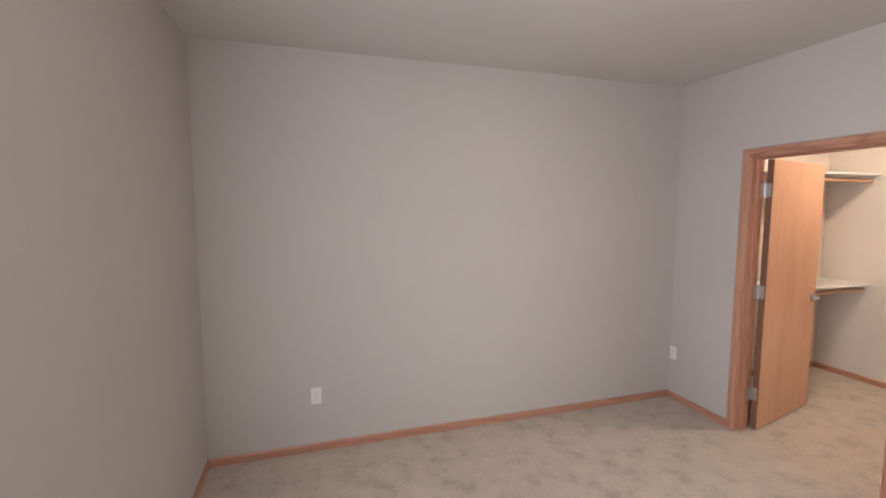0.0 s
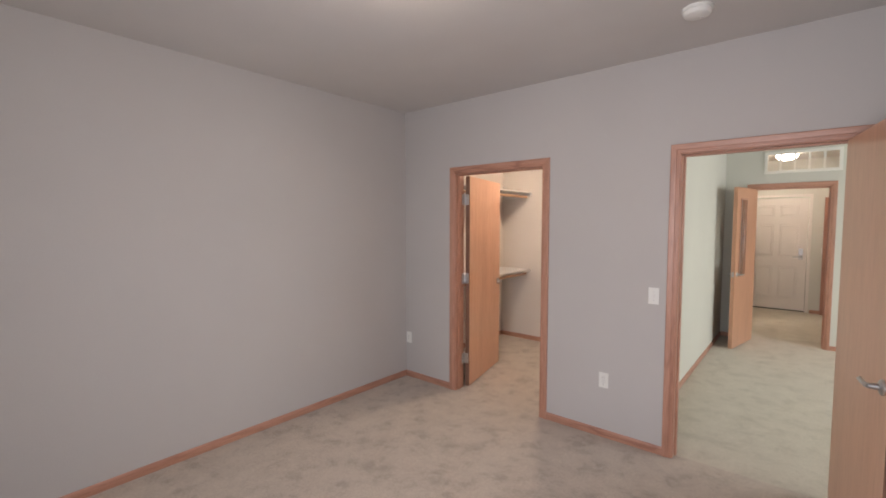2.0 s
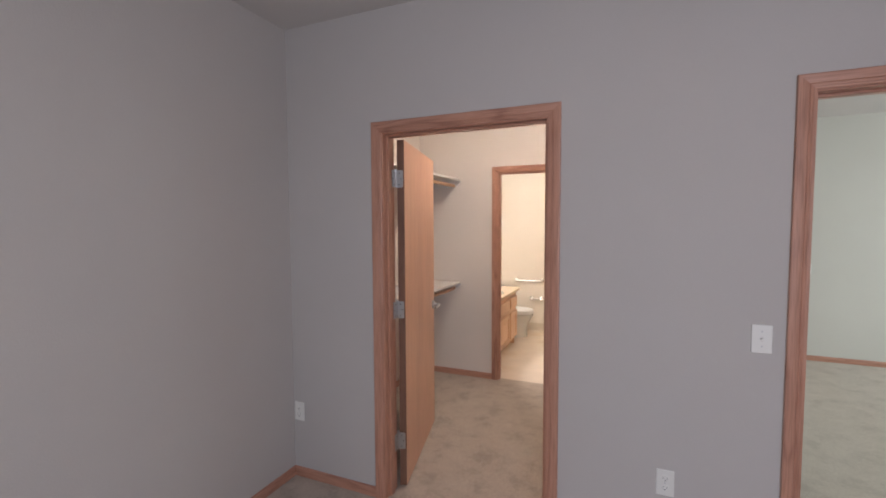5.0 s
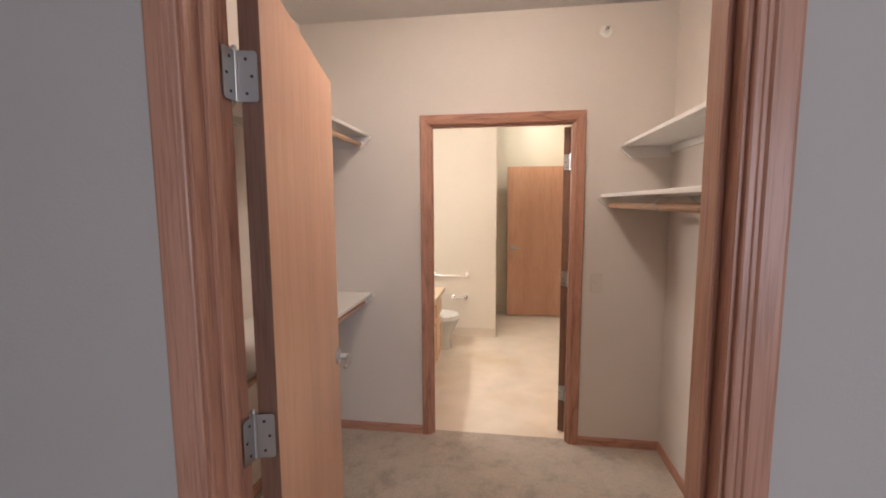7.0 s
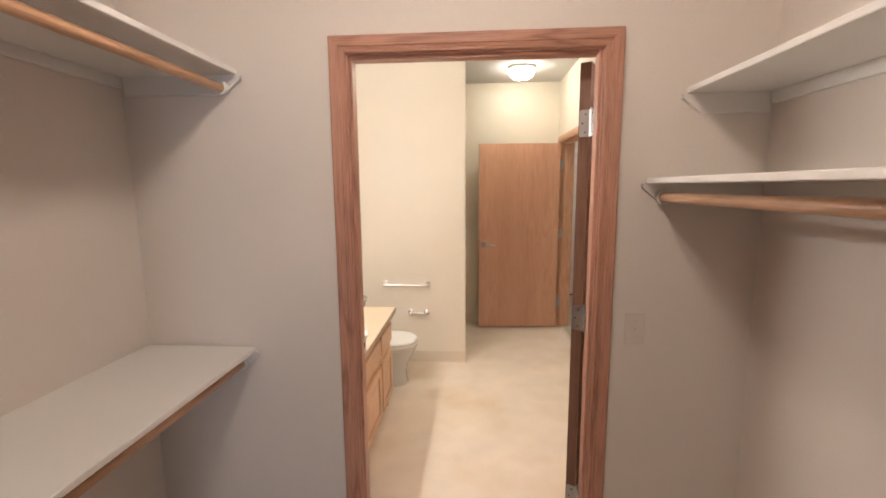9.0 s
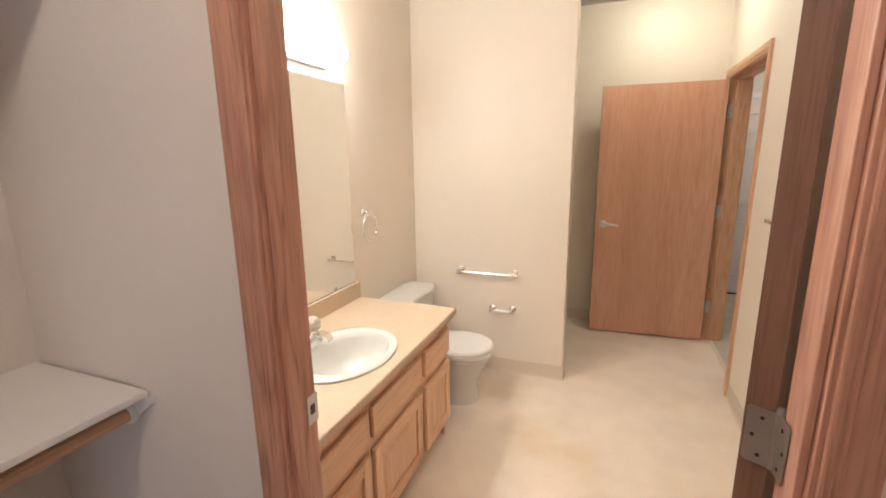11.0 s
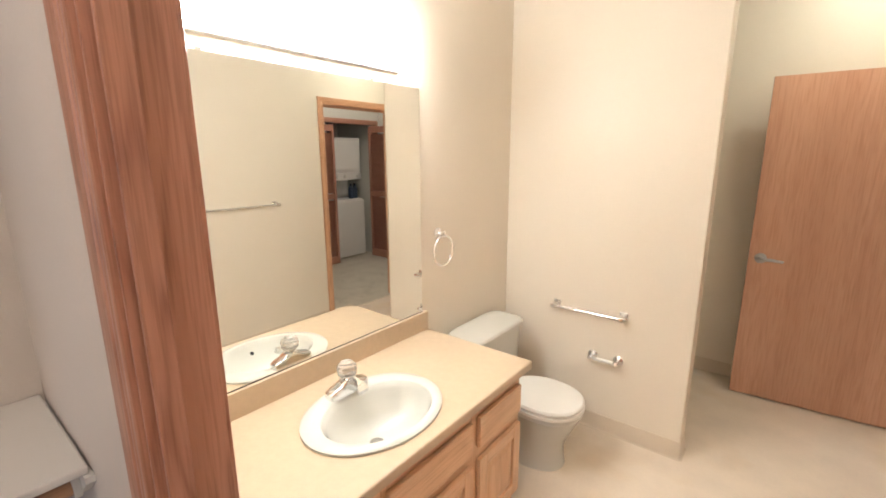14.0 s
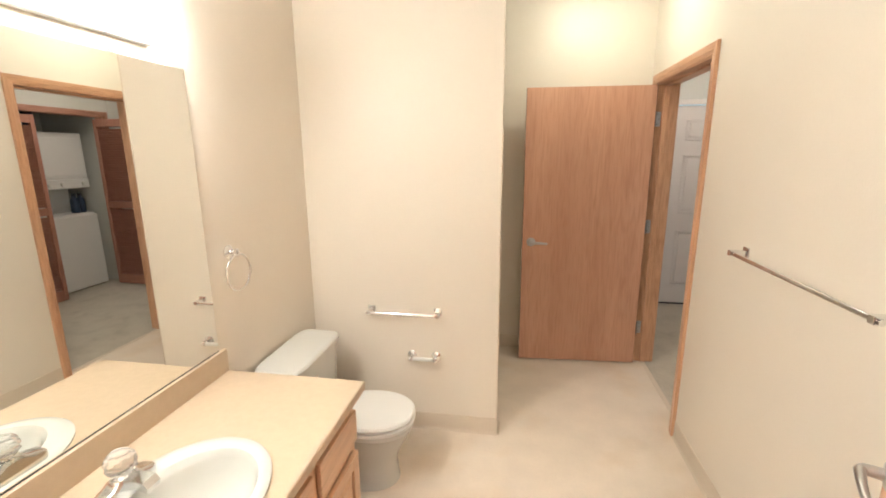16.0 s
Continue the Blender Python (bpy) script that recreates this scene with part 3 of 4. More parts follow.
hang("glazed_door", (FAR_D[0] + 0.004, LIV_Y - 0.006), 259.0, 0.752, "oak door with narrow glass lite standing open", 1, (0, 1, 0), (1, 0, 0), lite=True)


# ---- lamps that the place has ----
def dome(name, x, y, r, material, label):
    d = thing(name, label, "ceiling light", at=pose(x, y, CEIL))
    part("base_plate", lathe([(0, 0), (r * 1.06, 0), (r * 1.06, -0.018), (r * 0.98, -0.026), (0, -0.026)], (0, 0, 0), sides=40), PLASTIC, d, "white metal base plate", True)
    part("shade", lathe([(r * 0.95, -0.0265), (r * 0.97, -0.045), (r * 0.86, -0.075), (r * 0.62, -0.098), (r * 0.32, -0.110), (0, -0.114)], (0, 0, 0), sides=40), material, d, "lit white glass dome shade", True)
    part("finial", lathe([(0, -0.112), (0.009, -0.112), (0.010, -0.122), (0.005, -0.132), (0, -0.133)], (0, 0, 0), sides=14), STEEL, d, "", True)
    return d


dome("ceiling_light", 1.25, -1.85, 0.16, DOME_BED, "round white glass dome light on the bedroom ceiling")
dome("ceiling_light", 0.46, 1.05, 0.14, DOME_CLOSET, "round white glass dome light on the closet ceiling")
dome("ceiling_light", 1.02, 4.86, 0.125, DOME_BATH, "round lit glass dome light on the bathroom ceiling")
dome("ceiling_light", 2.29, 5.75, 0.15, DOME_HALL, "round lit glass dome light on the hall ceiling")


# ---- fittings on the walls ----
def loft(rows, bm=None, sides=40, power=2.0, cap0=True, cap1=True):
    """A body through level rings: rows of (cx, cy, rx, ry, z). power over 2 squares the rings."""
    own = bmesh.new()
    rings = []
    for cx, cy, rx, ry, z in rows:
        r = []
        for k in range(sides):
            a = 2 * math.pi * k / sides
            c, s = math.cos(a), math.sin(a)
            e = 2.0 / power
            r.append(own.verts.new((cx + rx * math.copysign(abs(c) ** e, c), cy + ry * math.copysign(abs(s) ** e, s), z)))
        rings.append(r)
    for r0, r1 in zip(rings, rings[1:]):
        for k in range(sides):
            own.faces.new((r0[k], r0[(k + 1) % sides], r1[(k + 1) % sides], r1[k]))
    if cap0:
        own.faces.new(rings[0][::-1])
    if cap1:
        own.faces.new(rings[-1])
    bmesh.ops.recalc_face_normals(own, faces=own.faces[:])
    return joined(bm, own)


# Wall plates are modelled in the xz plane facing -y, then turned onto their wall.
def outlet(at, label):
    o = thing("wall_outlet", label, "outlet", "outlets", at)
    part("plate", box((-0.035, -0.006, -0.0575), (0.035, 0, 0.0575), bevel=0.003), PLASTIC, o)
    for dz in (-0.020, 0.020):
        r = part("receptacle", lathe([(0, 0), (0.0165, 0), (0.0165, 0.0025), (0.015, 0.0035), (0, 0.0035)], (0, -0.0055, dz), sides=20, axis=1), PLASTIC, o)
        r.matrix_basis = Matrix.Translation((0, -0.0115, 2 * dz)) @ Matrix.Rotation(math.pi, 4, "X")
        part("slot", box((-0.008, -0.0103, dz - 0.002), (-0.0062, -0.0093, dz + 0.007)), PLASTIC_DARK, o)
        part("slot", box((0.0062, -0.0103, dz - 0.002), (0.008, -0.0093, dz + 0.006)), PLASTIC_DARK, o)
        part("slot", box((-0.0022, -0.0103, dz - 0.010), (0.0022, -0.0093, dz - 0.006)), PLASTIC_DARK, o)
    part("screw", tube([(0, -0.0055, 0), (0, -0.0075, 0)], 0.0032, sides=10), STEEL, o)
    return o


def switch(at, label, plate=None):
    o = thing("light_switch", label, "light switch", "light switches", at)
    part("plate", box((-0.035, -0.006, -0.0575), (0.035, 0, 0.0575), bevel=0.003), plate or PLASTIC, o)
    part("toggle_slot", box((-0.0055, -0.0068, -0.0125), (0.0055, -0.0055, 0.0125)), plate or SHELF, o)
    bm = box((-0.0042, -0.018, -0.003), (0.0042, -0.005, 0.006), bevel=0.001)
    part("toggle", bm, plate or PLASTIC, o)
    for dz in (-0.030, 0.030):
        part("screw", tube([(0, -0.0055, dz), (0, -0.0072, dz)], 0.003, sides=10), STEEL, o)
    return o


def sprinkler(at, label):
    o = thing("fire_sprinkler", label, "sprinkler", "sprinklers", at)
    part("escutcheon", lathe([(0, 0), (0.036, 0), (0.034, 0.006), (0.020, 0.010), (0.012, 0.022), (0, 0.022)], (0, 0, 0), sides=24, axis=1), PLASTIC, o, "", True).matrix_basis = Matrix.Rotation(math.pi, 4, "Z")
    part("head", tube([(0, -0.021, 0), (0, -0.045, 0)], [0.010, 0.006], sides=12), CHROME, o, "", True)
    part("deflector", box((-0.014, -0.062, 0.004), (0.014, -0.052, 0.007), bevel=0.001), CHROME, o)
    for s in (-1, 1):
        part("frame_arm", tube([(s * 0.009, -0.024, 0), (s * 0.011, -0.044, 0), (s * 0.004, -0.058, 0.003)], 0.0022, sides=8), CHROME, o)
    return o


WEST = Matrix.Rotation(radians(90), 4, "Z")    # turns a plate to look along +x
outlet(pose(BED_L, -3.034, 0.395) @ WEST, "white duplex outlet low on the bedroom wall")
outlet(pose(-0.545, 0, 0.41), "white duplex outlet beside the closet doorway")
outlet(pose(1.463, 0, 0.43), "white duplex outlet between the two doorways")
switch(pose(1.79, 0, 1.096), "white toggle light switch beside the living room doorway")
switch(pose(1.162, CL_Y, 1.062), "almond toggle light switch on the closet wall", ALMOND)
switch(pose(3.145, LIV_Y, 1.033), "white toggle light switch on the living room wall")
switch(pose(2.82, ENTRY_Y, 1.1), "white light switch beside the entry door")
sprinkler(pose(1.172, CL_Y, 2.55), "white and chrome sidewall fire sprinkler in the closet")
sprinkler(pose(3.063, LIV_Y, 2.467), "white sidewall fire sprinkler in the living room")

o = thing("smoke_detector", "round white smoke detector on the bedroom ceiling", "smoke detector", at=pose(2.098, -0.577, CEIL))
part("base", lathe([(0, 0), (0.072, 0), (0.072, -0.012), (0, -0.012)], (0, 0, 0), sides=36), PLASTIC, o, "", True)
part("cover", lathe([(0.066, -0.0125), (0.068, -0.022), (0.060, -0.036), (0.040, -0.044), (0, -0.045)], (0, 0, 0), sides=36), PLASTIC, o, "", True)
part("test_button", lathe([(0, -0.044), (0.010, -0.044), (0.009, -0.048), (0, -0.048)], (0.02, 0.015, 0), sides=14), SHELF, o)

# ---- closet shelves ----
def closet_shelf(wall_x, out, depth, z, y0, y1, rod, label):
    """A shelf along a side wall with its cleats, end brackets and clothes rod. out: the way from the wall."""
    s = thing("closet_shelf", label, "shelf", "closet shelves", pose(wall_x, 0, 0))
    xs = sorted((out * 0.002, out * depth))
    part("board", box((xs[0], y0, z - 0.019), (xs[1], y1 - 0.008, z), bevel=0.003), SHELF, s)
    c = sorted((out * 0.0005, out * 0.018))
    part("wall_cleat", box((c[0], y0, z - 0.058), (c[1], y1 - 0.02, z - 0.0195), bevel=0.002), SHELF, s)
    for y, w in ((y1, -1), (y0, 1)):
        # end cleat with its front corner cut off
        a = out * (depth + 0.012)
        pts = [(out * 0.018, z - 0.0195), (a, z - 0.0195), (a, z - 0.034), (out * (depth - 0.05), z - 0.085), (out * 0.018, z - 0.085)]
        ys = sorted((y - 0.0005 * -w, y + w * 0.018))
        part("end_cleat", outline(pts, 1, ys[0], ys[1]), SHELF, s)
    if rod:
        rx, rz = out * (depth - 0.055), z - 0.066
        part("clothes_rod", tube([(rx, y0 + 0.02, rz), (rx, y1 - 0.019, rz)], 0.0165, sides=20), ROD, s, "round wooden clothes rod", True)
        for y, w in ((y1 - 0.018, -1), (y0 + 0.018, 1)):
            part("rod_socket", tube([(rx, y, rz), (rx, y + w * 0.014, rz)], 0.025, sides=20), PLASTIC, s, "white plastic rod socket", True)
    for y in ((0.72, 1.168) if out < 0 else (0.95,)):
        b = part("shelf_bracket", box((0.0005 if out > 0 else -0.018, y - 0.012, z - 0.26), (0.018 if out > 0 else -0.0005, y + 0.012, z - 0.0195), bevel=0.0015), SHELF, s, "white steel shelf bracket")
        x1 = out * (depth - 0.03)
        part("arm", box((min(out * 0.0185, x1), y - 0.010, z - 0.0235), (max(out * 0.0185, x1), y + 0.010, z - 0.0195)), SHELF, b)
        part("brace", tube([(out * 0.019, y, z - 0.235), (out * (depth * 0.62), y, z - 0.026)], 0.006, sides=8), SHELF, b)
        for dz in (-0.245, -0.075):
            part("screw", tube([(out * 0.017, y, z + dz), (out * 0.020, y, z + dz)], 0.004, sides=8), DARK_METAL, b)
        if rod:
            part("rod_hook", tube([(out * (depth - 0.055), y, z - 0.02), (out * (depth - 0.03), y, z - 0.05), (out * (depth - 0.033), y, z - 0.078), (out * (depth - 0.055), y, z - 0.088), (out * (depth - 0.077), y, z - 0.078)], 0.004, sides=8), SHELF, b)
    return s


closet_shelf(CL_L, 1, 0.445, 2.003, W1 + 0.001, CL_Y, True, "white closet shelf with wooden rod high on the wall")
closet_shelf(CL_L, 1, 0.445, 0.968, W1 + 0.001, CL_Y, True, "white closet shelf with wooden rod at waist height")
closet_shelf(CL_R, -1, 0.285, 1.905, W1 + 0.001, CL_Y, False, "narrow white closet shelf on steel brackets")
closet_shelf(CL_R, -1, 0.40, 1.607, W1 + 0.001, CL_Y, True, "white closet shelf with wooden rod and steel brackets")

# strike plate in the bathroom doorway
o = thing("strike_plate", "steel strike plate let into the oak jamb", "strike plate", at=pose(BT_D[0], 2.156, 0.945))
part("plate", box((0.0003, -0.017, -0.035), (0.0022, 0.019, 0.035), bevel=0.0006), STEEL, o)
part("latch_hole", box((0.0018, -0.008, -0.012), (0.0028, 0.008, 0.012)), PLASTIC_DARK, o)

# ---- bathroom ----
CT = 0.735
FRONT = -0.03
VY0, VY1 = BATH_Y + 0.002, 3.445
v = thing("vanity_cabinet", "oak vanity cabinet with raised-panel doors and drawers", "cabinet", at=pose(0, 0, 0))
bm = box((BATH_L + 0.001, VY0, 0.10), (FRONT - 0.02, VY0 + 0.016, CT - 0.036))
box((BATH_L + 0.001, VY1 - 0.016, 0.0), (FRONT - 0.02, VY1, CT - 0.036), bm)
box((BATH_L + 0.001, VY0 + 0.016, 0.10), (FRONT - 0.02, VY1 - 0.016, 0.116), bm)
part("carcass", bm, CAB_Z, v)
part("toe_kick", box((FRONT - 0.09, VY0, 0.0), (FRONT - 0.075, VY1 - 0.016, 0.10)), CAB_Y, v)
STILES = [(VY0, 2.262), (2.628, 2.668), (3.085, 3.128), (3.415, VY1)]
for y0, y1 in STILES:
    part("stile", box((FRONT - 0.02, y0, 0.10), (FRONT, y1, CT - 0.036), bevel=0.001), CAB_Z, v)
for (a, y0), (y1, b_) in zip(STILES, STILES[1:]):
    for z0, z1 in ((0.10, 0.13), (0.44, 0.52), (0.615, CT - 0.036)):
        part("rail", box((FRONT - 0.02, y0, z0), (FRONT - 0.0005, y1, z1)), CAB_Y, v)


def front(kind, y0, y1, z0, z1):
    """A drawer front with eased edges, or a raised-panel door."""
    if kind == "drawer":
        bm = box((FRONT + 0.001, y0, z0), (FRONT + 0.019, y1, z1), bevel=0.004)
        return part("drawer_front", bm, CAB_Y, v)
    d = part("cabinet_door", box((FRONT + 0.001, y0 + 0.05, z0 + 0.05), (FRONT + 0.009, y1 - 0.05, z1 - 0.05)), CAB_Z, v)
    w = 0.052
    for a0, a1 in ((y0, y0 + w), (y1 - w, y1)):
        part("door_stile", box((FRONT + 0.001, a0, z0), (FRONT + 0.020, a1, z1), bevel=0.003), CAB_Z, d)
    for a0, a1 in ((z0, z0 + w), (z1 - w, z1)):
        part("door_rail", box((FRONT + 0.0012, y0 + w, a0), (FRONT + 0.0195, y1 - w, a1), bevel=0.003), CAB_Y, d)
    # raised field with sloping margins
    f0 = (y0 + w + 0.002, y1 - w - 0.002, z0 + w + 0.002, z1 - w - 0.002)
    bm = bmesh.new()
    rings = []
    for inset, x in ((0.0, FRONT + 0.0092), (0.004, FRONT + 0.010), (0.030, FRONT + 0.0175), (0.034, FRONT + 0.0175)):
        rings.append([bm.verts.new((x, yy, zz)) for yy, zz in ((f0[0] + inset, f0[2] + inset), (f0[1] - inset, f0[2] + inset), (f0[1] - inset, f0[3] - inset), (f0[0] + inset, f0[3] - inset))])
    for r0, r1 in zip(rings, rings[1:]):
        for k in range(4):
            bm.faces.new((r0[k], r0[(k + 1) % 4], r1[(k + 1) % 4], r1[k]))
    bm.faces.new(rings[-1])
    bmesh.ops.recalc_face_normals(bm, faces=bm.faces[:])
    part("raised_panel", bm, CAB_Z, d)
    return d


for y0, y1 in ((2.245, 2.615), (2.645, 3.072), (3.118, 3.432)):
    front("drawer", y0, y1, 0.505, 0.632)
    front("door", y0, y1, 0.118, 0.455)

# countertop with an oval hole for the basin
SX, SY = -0.238, 2.805
c = thing("countertop", "tan laminate countertop with backsplash on the vanity", "countertop", at=pose(0, 0, 0))
bm = bmesh.new()
x0, x1, y0, y1 = BATH_L + 0.001, 0.018, VY0, 3.462
loop = [bm.verts.new(p) for p in ((x0, y0, CT), (x1 - 0.006, y0, CT), (x1 - 0.006, y1 - 0.004, CT), (x0, y1 - 0.004, CT))]
hole = [bm.verts.new((SX + 0.185 * math.cos(2 * math.pi * k / 40), SY + 0.230 * math.sin(2 * math.pi * k / 40), CT)) for k in range(40)]
edges = [bm.edges.new((l[i], l[(i + 1) % len(l)])) for l in (loop, hole) for i in range(len(l))]
bmesh.ops.triangle_fill(bm, use_beauty=True, use_dissolve=False, edges=edges)
for e in list(bm.edges):
    if e.is_valid and not e.link_faces:
        bm.edges.remove(e)
out = bmesh.ops.extrude_face_region(bm, geom=bm.faces[:])
for q in out["geom"]:
    if isinstance(q, bmesh.types.BMVert):
        q.co.z -= 0.034
bmesh.ops.recalc_face_normals(bm, faces=bm.faces[:])
part("top", bm, LAMINATE, c)
pts = [(x1 - 0.006, CT - 0.036), (x1, CT - 0.033), (x1 + 0.001, CT - 0.006), (x1 - 0.001, CT - 0.0015), (x1 - 0.006, CT)]
part("front_edge", outline(pts, 1, y0, y1), LAMINATE, c)
part("end_edge", box((x0, y1 - 0.004, CT - 0.034), (x1 - 0.006, y1, CT - 0.0005)), LAMINATE, c)
part("backsplash", box((x0, y0, CT), (x0 + 0.019, y1, CT + 0.095), bevel=0.003), LAMINATE, c)

k = thing("bathroom_sink", "white oval drop-in porcelain sink in the countertop", "sink", at=pose(SX, SY, CT))
rows = [(0, 0, 0.188, 0.234, -0.004), (0, 0, 0.207, 0.260, 0.001), (0, 0, 0.208, 0.261, 0.008), (0, 0, 0.200, 0.253, 0.014), (0.004, 0, 0.180, 0.228, 0.015), (0.020, 0, 0.158, 0.207, 0.0125), (0.024, 0, 0.150, 0.199, 0.002), (0.026, 0, 0.145, 0.194, -0.008),
        (0.026, 0, 0.134, 0.182, -0.040), (0.022, 0, 0.112, 0.155, -0.085), (0.012, 0, 0.075, 0.105, -0.115), (0.004, 0, 0.028, 0.032, -0.125)]
part("basin", loft(rows, sides=56, cap0=False), PORCELAIN, k, "", True)
part("drain", lathe([(0, 0.0), (0.026, 0.0), (0.026, 0.002), (0.021, 0.0035), (0.017, 0.002), (0.014, 0.006), (0, 0.007)], (0.004, 0, -0.1245), sides=24), CHROME, k, "chrome pop-up drain", True)
part("overflow_hole", tube([(0.162, 0, -0.034), (0.154, 0, -0.035)], 0.008, sides=12), PLASTIC_DARK, k)

f = thing("faucet", "chrome faucet with faceted clear acrylic knob", "faucet", at=pose(SX - 0.154, SY + 0.008, CT + 0.0145))
part("base", loft([(0, 0, 0.029, 0.086, 0), (0, 0, 0.029, 0.086, 0.020), (0.001, 0, 0.026, 0.080, 0.027), (0.002, 0, 0.025, 0.042, 0.038), (0.004, 0, 0.020, 0.028, 0.050)], sides=32, power=4.5), CHROME, f, "", True)
part("spout", outline([(0.0, 0.016), (0.060, 0.030), (0.088, 0.020), (0.092, 0.034), (0.080, 0.050), (0.0, 0.052)], 1, -0.020, 0.020), CHROME, f)
part("aerator", lathe([(0, 0), (0.009, 0), (0.009, 0.014), (0, 0.014)], (0.074, 0, 0.014), sides=14), CHROME, f, "", True)
part("stem", lathe([(0, 0), (0.014, 0), (0.011, 0.016), (0, 0.016)], (0.004, 0, 0.048), sides=18), CHROME, f, "", True)
part("knob", lathe([(0, 0), (0.016, 0.0), (0.030, 0.008), (0.036, 0.016), (0.033, 0.024), (0.038, 0.033), (0.034, 0.046), (0.022, 0.058), (0, 0.060)], (0.004, 0, 0.056), sides=11), ACRYLIC, f, "faceted clear acrylic knob")
part("lift_rod", tube([(-0.018, 0, 0.018), (-0.018, 0, 0.055)], [0.0025, 0.004], sides=8), CHROME, f)

m_ = thing("bathroom_mirror", "large frameless rectangular mirror above the vanity", "mirror", at=pose(0, 0, 0))
part("mirror_glass", box((BATH_L + 0.0005, BATH_Y + 0.012, 0.8335), (BATH_L + 0.006, 3.432, 1.876)), MIRROR, m_)
part("bottom_channel", box((BATH_L + 0.0005, BATH_Y + 0.012, 0.8305), (BATH_L + 0.008, 3.432, 0.8333)), DARK_METAL, m_)
for y in (2.5, 3.15):
    part("mirror_clip", box((BATH_L + 0.0005, y - 0.009, 1.8765), (BATH_L + 0.009, y + 0.009, 1.884)), CHROME, m_)

l_ = thing("vanity_light", "long lit vanity light bar above the mirror", "wall light", at=pose(BATH_L, 2.82, 1.985))
part("back_plate", box((0.001, -0.47, -0.060), (0.030, 0.47, -0.025), bevel=0.004), PLASTIC, l_, "white metal back plate")
part("trim_rail", box((0.001, -0.47, -0.0645), (0.034, 0.47, -0.0605), bevel=0.001), PLASTIC, l_, "thin white rail under the diffuser")
part("spine", box((0.001, -0.46, -0.0245), (0.026, 0.46, 0.055), bevel=0.004), PLASTIC, l_)
prof = [(-0.49, 0.004), (-0.487, 0.022), (-0.478, 0.038), (-0.462, 0.048), (-0.44, 0.052), (0.44, 0.052), (0.462, 0.048), (0.478, 0.038), (0.487, 0.022), (0.49, 0.004)]
part("diffuser", tube([(0.082, y, -0.002) for y, r in prof], [r for y, r in prof], sides=28), DIFFUSER, l_, "glowing white acrylic diffuser tube", True)

# ---- toilet ----
TY = 3.835
t_ = thing("toilet", "white porcelain toilet with lid closed", "toilet", at=pose(0, TY, 0))
part("tank", loft([(-0.445, 0, 0.085, 0.205, 0.36), (-0.447, 0, 0.098, 0.222, 0.38), (-0.447, 0, 0.106, 0.232, 0.625)], sides=48, power=6.0), PORCELAIN, t_, "", True)
part("tank_lid", loft([(-0.446, 0, 0.110, 0.236, 0.6255), (-0.446, 0, 0.118, 0.244, 0.632), (-0.446, 0, 0.118, 0.244, 0.652), (-0.446, 0, 0.110, 0.236, 0.662)], sides=48, power=6.0), PORCELAIN, t_, "", True)
part("bowl", loft([(-0.17, 0, 0.205, 0.122, 0.0), (-0.17, 0, 0.200, 0.118, 0.03), (-0.165, 0, 0.188, 0.116, 0.10), (-0.15, 0, 0.188, 0.124, 0.16), (-0.125, 0, 0.196, 0.144, 0.225), (-0.105, 0, 0.205, 0.160, 0.282), (-0.10, 0, 0.212, 0.172, 0.307), (-0.10, 0, 0.205, 0.166, 0.325)], sides=44, power=2.3), PORCELAIN, t_, "", True)
part("tank_deck", box((-0.54, -0.11, 0.29), (-0.25, 0.11, 0.3595), bevel=0.015), PORCELAIN, t_)
part("seat", loft([(-0.09, 0, 0.203, 0.172, 0.327), (-0.09, 0, 0.208, 0.177, 0.331), (-0.09, 0, 0.208, 0.177, 0.343), (-0.09, 0, 0.203, 0.172, 0.347)], sides=48, power=2.2), PLASTIC, t_, "", True)
part("lid", loft([(-0.09, 0, 0.202, 0.171, 0.351), (-0.09, 0, 0.206, 0.175, 0.355), (-0.09, 0, 0.206, 0.175, 0.365), (-0.09, 0, 0.197, 0.166, 0.374), (-0.09, 0, 0.11, 0.09, 0.378)], sides=48, power=2.2), PLASTIC, t_, "", True)
for y in (-0.075, 0.075):
    part("seat_hinge", box((-0.315, y - 0.02, 0.3300), (-0.275, y + 0.02, 0.371), bevel=0.006), PLASTIC, t_)
    part("bolt_cap", lathe([(0, 0), (0.014, 0), (0.012, 0.014), (0, 0.018)], (-0.17, y * 1.75, 0.0), sides=14), PLASTIC, t_, "", True)
part("flush_lever", tube([(-0.340, -0.16, 0.585), (-0.325, -0.16, 0.585), (-0.322, -0.13, 0.582), (-0.322, -0.09, 0.578)], [0.008, 0.008, 0.007, 0.006], sides=10), CHROME, t_, "chrome flush lever", True)
o = thing("water_supply", "chrome shut-off valve and hose behind the toilet", "pipe", at=pose(0, 0, 0))
part("valve", lathe([(0, 0), (0.018, 0), (0.018, 0.004), (0.009, 0.006), (0.009, 0.05), (0, 0.05)], (BATH_L, TY - 0.17, 0.16), sides=14, axis=0), CHROME, o, "", True)
part("hose", tube([(BATH_L + 0.045, TY - 0.17, 0.165), (BATH_L + 0.05, TY - 0.17, 0.24), (BATH_L + 0.09, TY - 0.16, 0.31), (BATH_L + 0.11, TY - 0.155, 0.362)], 0.006, sides=10), STEEL, o, "", True)


